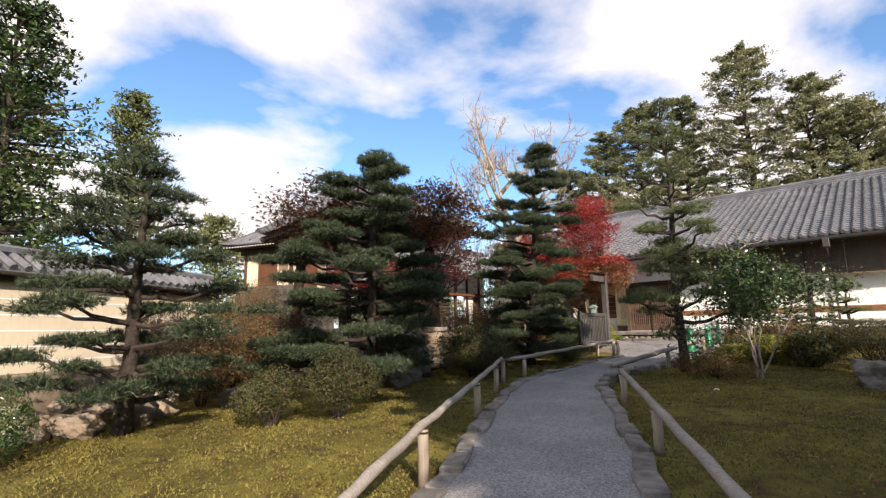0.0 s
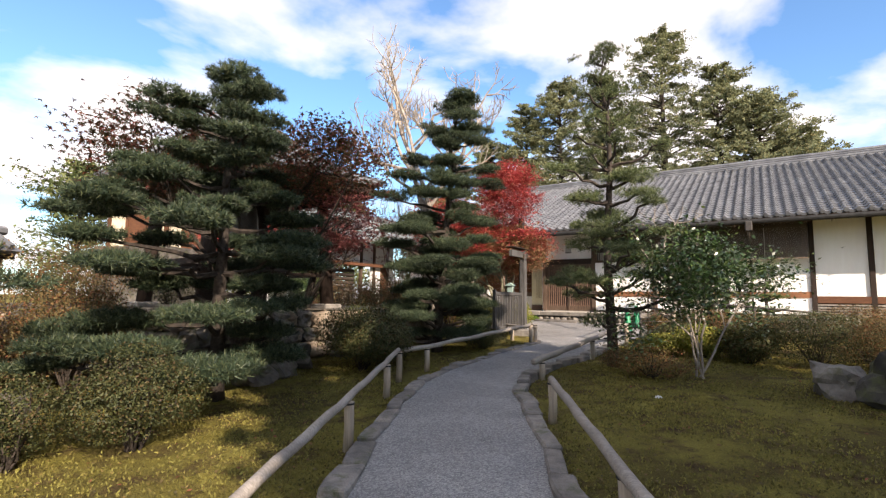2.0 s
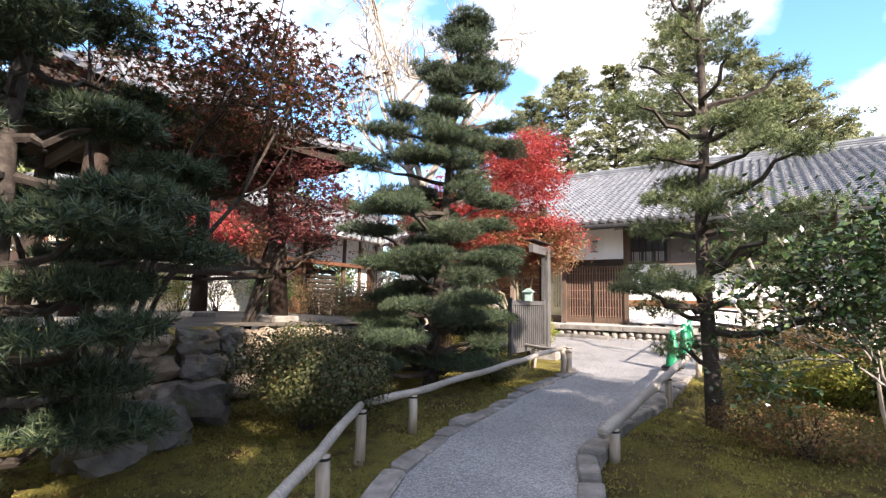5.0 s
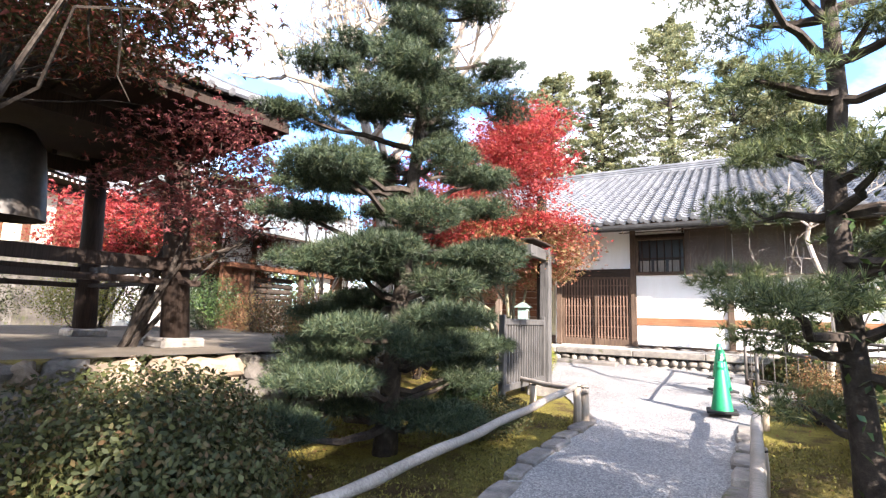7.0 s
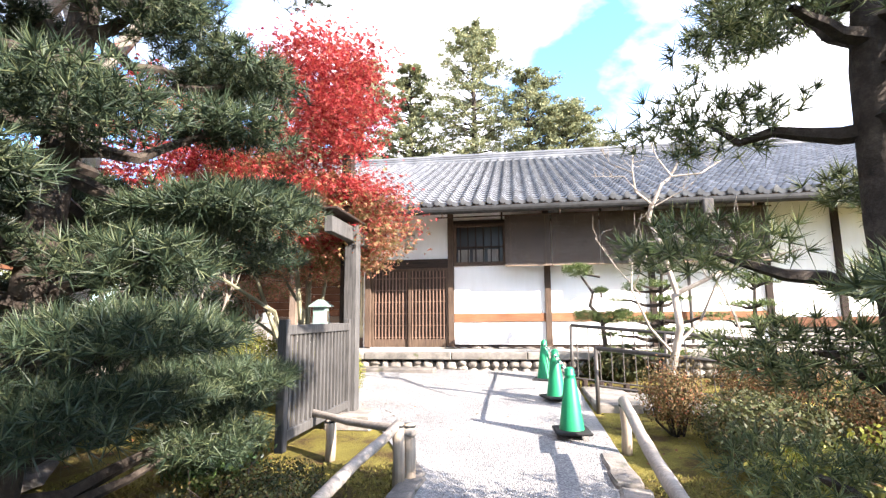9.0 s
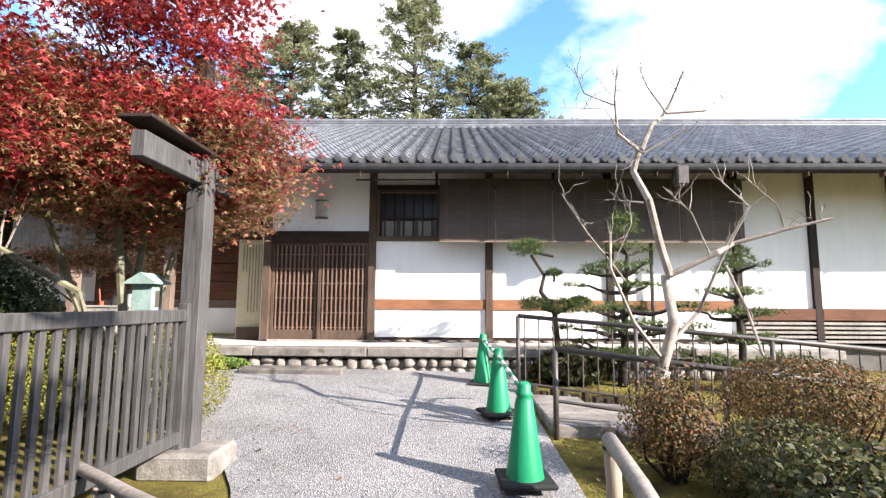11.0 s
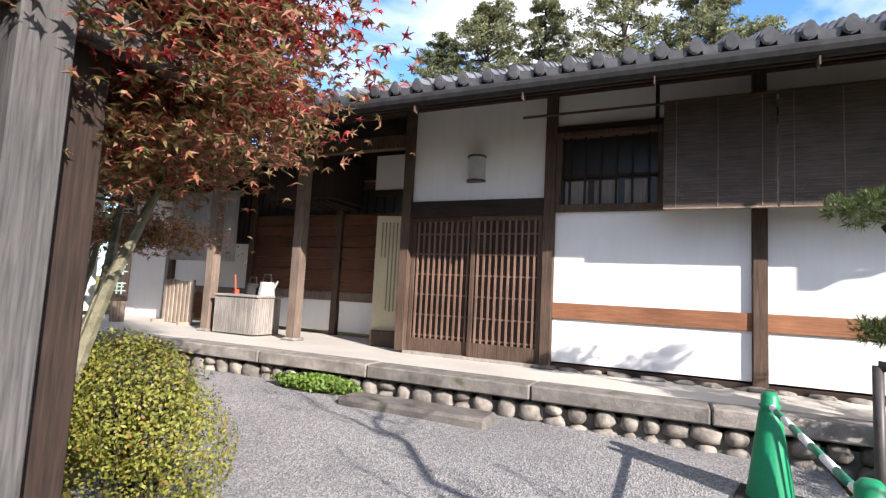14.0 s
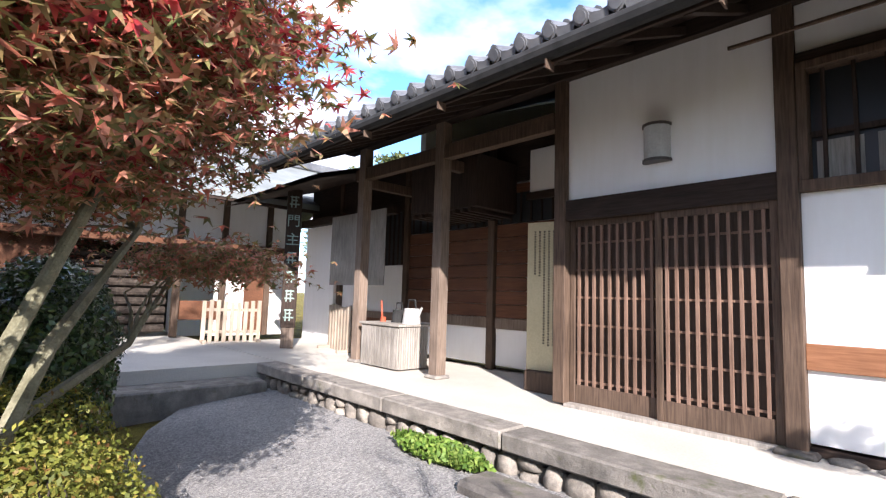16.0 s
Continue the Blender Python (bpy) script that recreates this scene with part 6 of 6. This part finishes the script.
rocks = [rock_mesh(i) for i in range(7)]
murky = [rock_mesh(i + 40, "stone", "darkrock", 0.5) for i in range(3)]
tans = [rock_mesh(i + 20, "stone", "tan") for i in range(4)]
rt = random.Random(21)
terr = thing("stone_terrace", "dry stone terrace of grey and tan boulders carrying the pavilion", "terrace", kind="structure")
LINE = [(-7.0, 6.4), (-5.2, 7.1), (-3.9, 8.7), (-3.3, 10.2), (-2.95, 11.4), (-2.75, 12.7), (-2.9, 14.6)]
tf = bmesh.new()
tf.faces.new([tf.verts.new((x, y, 1.12)) for x, y in LINE + [(-3.4, 17.0), (-12.0, 18.0), (-14.0, 8.0), (-12.0, 6.0)]])
part("earth_top", tf, M["terrace"], terr, "bare earth")
for (xa, ya), (xb, yb) in zip(LINE, LINE[1:]):
    L = math.hypot(xb - xa, yb - ya)
    for row in range(3):
        u = rt.uniform(0, 0.2)
        while u < L:
            w = rt.uniform(0.28, 0.6)
            t = (u + w / 2) / L
            x, y = xa + (xb - xa) * t, ya + (yb - ya) * t
            g = gz(x, y)
            z = g + (1.08 - g) * (row + 0.5) / 3
            off = 0.10 * (2 - row)
            nx, ny = (yb - ya) / L, -(xb - xa) / L
            ob = part("stone", rt.choice(tans if rt.random() < 0.45 else rocks), None, terr)
            ob.matrix_basis = pose(x + nx * off, y + ny * off, z, rt.uniform(-15, 15), rt.uniform(-12, 12), math.degrees(math.atan2(yb - ya, xb - xa))) @ Matrix.Diagonal((w * 0.66, 0.26, (1.08 - g) / 3 * 0.68, 1))
            u += w


def boulder(x, y, s, label, k, turn=0, sink=0.3, mat=None):
    ob = tagged(new("boulder", {None: rocks, 1: tans, 2: murky}[mat][k]), label, "rock")
    ob.matrix_basis = pose(x, y, gz(x, y) + s[2] * (1 - sink) * 0.75, 0, 0, turn) @ Matrix.Diagonal((*s, 1))


boulder(6.9, 11.6, (0.85, 0.5, 0.55), "dark mossy boulder on the lawn's edge", 0, 15, 0.3, 2)
boulder(7.9, 11.3, (0.7, 0.5, 0.5), "dark mossy boulder on the lawn's edge", 1, 40, 0.3, 2)
boulder(6.1, 12.0, (0.4, 0.35, 0.3), "small dark boulder on the lawn's edge", 2)
for i, (x, y, s) in enumerate(((-2.5, 2.7, 0.34), (-2.1, 3.2, 0.3), (-2.9, 3.4, 0.4), (-2.3, 4.0, 0.28), (-2.9, 4.4, 0.36), (-3.3, 2.4, 0.42), (-2.4, 5.6, 0.3), (-1.9, 9.2, 0.36), (-2.4, 9.9, 0.42), (-1.6, 8.6, 0.3), (-2.6, 11.6, 0.4), (-2.1, 12.2, 0.3))):
    boulder(x, y, (s * 1.3, s, s * 0.8), "rough grey stone at the foot of the bank", i % 4 if i < 6 else i % 7, i * 50, 0.3, None if i > 5 else 1)

# ---- earthen wall with a tiled coping ----
ew = thing("earthen_wall", "cream earthen wall with five white lines and a tiled coping", "wall", (-2.6, -0.2, 0), 118.7, kind="structure")
WL = 7.6
part("stone_base", B(0, WL, -0.28, 0.28, -0.35, 0.55, bevel=0.03), M["tan"], ew, "rubble stone base")
part("wall", B(0, WL, -0.2, 0.2, 0.55, 2.0, bevel=0.01), M["cream"], ew)
for i in range(5):
    for s in (-1, 1):
        part("white_line", B(0, WL, 0.201 * s - 0.003, 0.201 * s + 0.003, 0.72 + i * 0.25, 0.745 + i * 0.25, bevel=0), M["white"], ew)
part("eave_board", B(-0.1, WL + 0.1, -0.32, 0.32, 2.0, 2.08), M["dark"], ew)
cm = bmesh.new()
for s in (-1, 1):
    n = 34
    for i in range(n):
        x = WL * (i + 0.5) / n
        tube(cm, [(x, s * 0.05, 2.46), (x, s * 0.46, 2.2)], 0.06, 7)
    q = [cm.verts.new(p) for p in ((-0.1, 0, 2.44), (WL + 0.1, 0, 2.44), (WL + 0.1, s * 0.46, 2.14), (-0.1, s * 0.46, 2.14))]
    cm.faces.new(q if s < 0 else q[::-1])
    q = [cm.verts.new(p) for p in ((-0.1, s * 0.46, 2.14), (WL + 0.1, s * 0.46, 2.14), (WL + 0.1, s * 0.3, 2.08), (-0.1, s * 0.3, 2.08))]
    cm.faces.new(q)
part("coping", cm, M["tile"], ew, "grey round coping tiles")
part("coping_ridge", B(-0.15, WL + 0.15, -0.12, 0.12, 2.44, 2.6, bevel=0.04), M["tile"], ew)

# ---- pavilion on the terrace ----
pav = thing("bell_pavilion", "open timber pavilion with heavy dark pillars and tiled roof", "pavilion", (-5.77, 11.07, 1.12), -6.4)
for x, y in product((1.56, -1.56), (-1.56, 1.56)):
    part("pillar", tube(bmesh.new(), [(x, y, 0.1), (x * 0.9, y * 0.9, 2.95)], [0.17, 0.145], 14), M["dark"], pav, smooth=True)
    part("pillar_base", B(x - 0.27, x + 0.27, y - 0.27, y + 0.27, -0.02, 0.12, bevel=0.03), M["slab"], pav)
for z0, z1 in ((0.78, 0.86), (0.96, 1.12), (2.62, 2.86)):
    k = 1.56 * (1 - 0.1 * z0 / 2.95)
    for v in (k, -k):
        part("tie_beam", B(v - 0.055, v + 0.055, -k - 0.3, k + 0.3, z0, z1), M["dark"], pav)
        part("tie_beam", B(-k - 0.3, k + 0.3, v - 0.05, v + 0.05, z0 + 0.012, z1 - 0.012), M["dark"], pav)
for i in range(13):
    for v in (-1, 1):
        part("rafter", B(-2.3 + i * 0.38, -2.24 + i * 0.38, 1.3 * v - (1.1 if v < 0 else 0), 1.3 * v + (0 if v < 0 else 1.1), 2.92, 2.99, bevel=0), M["dark"], pav)
        part("rafter", B(1.3 * v - (1.1 if v < 0 else 0), 1.3 * v + (0 if v < 0 else 1.1), -2.3 + i * 0.38, -2.24 + i * 0.38, 2.85, 2.915, bevel=0), M["dark"], pav)
bell = bmesh.new()
pr = [(0.46, 1.55), (0.45, 1.65), (0.41, 2.1), (0.36, 2.5), (0.22, 2.72), (0.06, 2.78)]
rg = [[bell.verts.new((r * math.cos(a), r * math.sin(a), z)) for a in (2 * math.pi * k / 18 for k in range(18))] for r, z in pr]
for a, b in zip(rg, rg[1:]):
    for k in range(18):
        bell.faces.new((a[k], a[(k + 1) % 18], b[(k + 1) % 18], b[k]))
bell.faces.new(rg[-1])


def hip_roof(parent, x0, x1, y0, y1, ze, zr, inset, mat, rolls=0.28, lift=0.25):
    """A hipped roof with upturned corners and round tile rolls down each slope."""
    bm = bmesh.new()
    cx, cy = (x0 + x1) / 2, (y0 + y1) / 2
    n = 10
    sides = [((x0, y0), (x1, y0)), ((x1, y0), (x1, y1)), ((x1, y1), (x0, y1)), ((x0, y1), (x0, y0))]
    top = lambda p: (cx + max(-inset[0], min(inset[0], p[0] - cx)), cy + max(-inset[1], min(inset[1], p[1] - cy)))
    for a, b in sides:
        g = []
        L = math.hypot(b[0] - a[0], b[1] - a[1])
        m = max(4, int(L / rolls))
        for i in range(m + 1):
            t = i / m
            p = (a[0] + (b[0] - a[0]) * t, a[1] + (b[1] - a[1]) * t)
            q = top(p)
            row = []
            for j in range(n + 1):
                s = j / n
                z = ze + (zr - ze) * (0.62 * s + 0.38 * s * s) + lift * (2 * abs(t - 0.5)) ** 4 * (1 - s) ** 2
                row.append(bm.verts.new((p[0] + (q[0] - p[0]) * s, p[1] + (q[1] - p[1]) * s, z)))
            g.append(row)
            tube(bm, [v.co + Vector((0, 0, 0.03)) for v in row], 0.055, 6)
        for r0, r1 in zip(g, g[1:]):
            for j in range(n):
                bm.faces.new((r0[j], r1[j], r1[j + 1], r0[j + 1]))
    part("roof_tiles", bm, mat, parent, "grey tiled roof with rolls")
    ub = bmesh.new()
    box(ub, x0 + 0.12, x1 - 0.12, y0 + 0.12, y1 - 0.12, ze - 0.16, ze - 0.02)
    part("soffit", ub, M["dark"], parent)


hip_roof(pav, -2.6, 2.6, -2.5, 2.5, 3.08, 4.75, (0.0, 0.9), M["tile"], 0.26, 0.16)
part("bell", bell, M["steel"], pav, "hanging bronze bell", True)

# ---- small square hall with a finial ----
sh = thing("small_hall", "small square hall with pyramid tile roof, finial and brown doors", "building", (-19.9, 16.5, 3.2), 20)
sh.scale = (0.76, 0.76, 0.76)
part("base", B(-2.6, 2.6, -2.6, 2.6, -4.6, 0.6, bevel=0.03), M["rock"], sh)
part("wall", B(-2.1, 2.1, -2.1, 2.1, 0.6, 3.3), M["cream"], sh)
for x, y in product((-2.1, -0.75, 0.75, 2.1), (-2.13, 2.13)):
    part("post", B(x - 0.1, x + 0.1, y - 0.08, y + 0.08, 0.6, 3.3), M["brown"], sh)
    part("post", B(y - 0.08, y + 0.08, x - 0.1, x + 0.1, 0.6, 3.3), M["brown"], sh)
for a in (0, 90, 180, 270):
    part("door", B(-0.64, 0.64, -2.16, -2.11, 0.65, 2.7, m=Matrix.Rotation(radians(a), 4, "Z")), M["brown"], sh)
    part("window", B(1.0, 1.85, -2.16, -2.11, 1.7, 2.6, m=Matrix.Rotation(radians(a), 4, "Z")), M["slat"], sh)
part("beam", B(-2.4, 2.4, -2.4, 2.4, 3.0, 3.4), M["dark"], sh)
for a in (0, 90, 180, 270):
    for i in range(24):
        x = -3.1 + i * 0.27
        part("rafter_end", B(x, x + 0.07, -3.42, -3.3, 3.44, 3.52, bevel=0, m=Matrix.Rotation(radians(a), 4, "Z")), M["white"], sh)
hip_roof(sh, -3.5, 3.5, -3.5, 3.5, 3.6, 6.5, (0.0, 0.0), M["tile"])
part("finial_base", B(-0.3, 0.3, -0.3, 0.3, 6.35, 6.75, bevel=0.04), M["tile"], sh)
fb = bmesh.new()
bmesh.ops.create_uvsphere(fb, u_segments=12, v_segments=8, radius=0.22, matrix=Matrix.Translation((0, 0, 6.95)) @ Matrix.Diagonal((1, 1, 1.1, 1)))
tube(fb, [(0, 0, 7.1), (0, 0, 7.45)], [0.07, 0.01], 8)
part("finial", fb, M["tile"], sh, smooth=True)

# ---- trees behind ----
for i, (x, y, h, s) in enumerate(((-1.35, 47.0, 24.2, 4.6), (2.7, 46.5, 20.0, 4.6), (5.4, 46.0, 16.8, 4.4), (7.6, 47.0, 14.0, 4.0), (-6.5, 48.0, 22.0, 3.6), (-10.2, 47.0, 22.0, 4.0), (-13.8, 47.5, 20.5, 3.6), (-18.5, 49.0, 18.0, 4.0))):
    cedar((x, y), h - 0.5, s * 1.5, 91 + i, 0.5, n=64000, size=0.24, limbs=290, clump=0.058, taper=0.5)
cedar((-9.6, 34.0), 9.5, 2.6, 99, 0.5, n=7000, size=0.3)
for i, (x, y, h, s) in enumerate(((-24.0, 34.0, 9.0, 4.5), (-30.0, 26.0, 9.0, 5.0), (-19.0, 40.0, 10.0, 4.5), (-34.0, 18.0, 10.0, 5.0), (-19.0, 24.0, 7.5, 3.5))):
    cedar((x, y), h, s, 110 + i, 0.4, "broadleaf", 11000, "broadleaf_tree", "rounded evergreen tree beyond the garden", 0.2, 0.36, 0.4)
cedar((-12.3, 27.6), 6.2, 1.8, 104, 0.4, "broadleaf", 9000, "broadleaf_tree", "small evergreen tree behind the side wing", 0.3, 0.2, 0.4)
cedar((-13.2, 6.4), 9.6, 1.9, 105, 0.3, "broadleaf", 9000, "broadleaf_tree", "light green tree beyond the earthen wall", 0.35, 0.18, 0.45)
cedar((-9.5, 2.6), 9.5, 2.8, 106, 0.2, "camellia", 18000, "broadleaf_tree", "tall dark evergreen behind the earthen wall", 0.15, 0.18, 0.4)
cedar((-16.0, 3.0), 10.0, 3.5, 107, 0.2, "broadleaf", 10000, "broadleaf_tree", "tall evergreen behind the earthen wall", 0.2, 0.28, 0.4)
# the trees on the sunny side, whose shade falls on the lawn and the path
for i, (x, y, h, s) in enumerate(((13.0, 0.8, 13.0, 1.2), (13.4, 2.8, 9.9, 2.0), (13.6, 1.8, 8.4, 1.5), (13.2, 5.1, 9.3, 1.7), (14.5, 4.0, 10.4, 2.4), (13.0, 6.6, 5.6, 2.4), (17.0, -1.6, 8.6, 2.6), (18.0, 5.5, 9.0, 3.0), (12.6, -3.0, 4.6, 1.8), (16.0, 2.0, 10.0, 2.8))):
    cedar((x, y), h, s, 120 + i, gz(x, y), "broadleaf", 44000 if i < 3 else 24000, "broadleaf_tree", "evergreen tree on the garden's sunny side", 0.14, 0.28, 0.4)

# short dark stakes that hold the bed under the railing
stakes = thing("stake_edging", "row of short dark wooden stakes below the railing", "edging")
for i in range(34):
    t = i / 33
    x, y, z = 2.35 + 4.0 * t, 19.38 - 1.22 * t, 0.50 - 0.33 * t
    part("stake", tube(bmesh.new(), [(x, y, z - 0.15), (x, y, z + 0.14 + 0.03 * math.sin(i * 2.3))], [0.052, 0.05], 7), M["dark"], stakes)

# fallen leaves on moss and gravel
lr_ = np.random.default_rng(77)
lx, ly = lr_.uniform(-4, 10, 5200), lr_.uniform(2, 18, 5200)
keep = np.array([not (edge_at(b, 1) - 0.1 < a < edge_at(b, 2) + 0.1) or k % 9 == 0 for k, (a, b) in enumerate(zip(lx, ly))])
lx, ly = lx[keep], ly[keep]
lz = np.array([gz(a, b) + 0.0 for a, b in zip(lx, ly)]) + lr_.uniform(0.0, 0.02, len(lx))
lp = np.stack([lx, ly, lz], 1)
litter = new("fallen_leaves", raw_mesh("fallen_leaves", blades(lr_, lp, np.array((0, 0, 1.0)) + lr_.normal(size=lp.shape) * 0.25, 0.045, 0.03), 4, M["dry"]))
tagged(litter, "brown fallen leaves scattered over moss and gravel", "leaves", kind="stuff")

# short moss blades on the lawn
mr = np.random.default_rng(78)
mx, my = mr.uniform(-2.5, 9.0, 110000), mr.uniform(2.0, 15.5, 110000)
el = np.interp(my, [e[0] for e in EDGES], [e[1] for e in EDGES])
er = np.interp(my, [e[0] for e in EDGES], [e[2] for e in EDGES])
keep = ((mx < el - 0.16) | (mx > er + 0.16)) & (np.sin(mx * 2.1 + np.sin(my * 1.7) * 2) + np.sin(my * 2.9 + mx) + mr.normal(size=len(mx)) * 0.9 > -0.6)
mx, my = mx[keep], my[keep]
mz = 0.09 + 0.046 * (my - 9.9) - 0.022 + np.array([0.03 * noise.noise((a * 0.6, b * 0.6, 0)) for a, b in zip(mx, my)])
mp = np.stack([mx, my, mz], 1)
tagged(new("moss_tufts", raw_mesh("moss_tufts", needles(mr, mp, np.tile((0, 0, 0.8), (len(mp), 1)), 0.032, 0.016, 2, 0.7), 3, M["mossblade"])), "fine yellow-green moss blades over the lawn", "moss", kind="stuff")
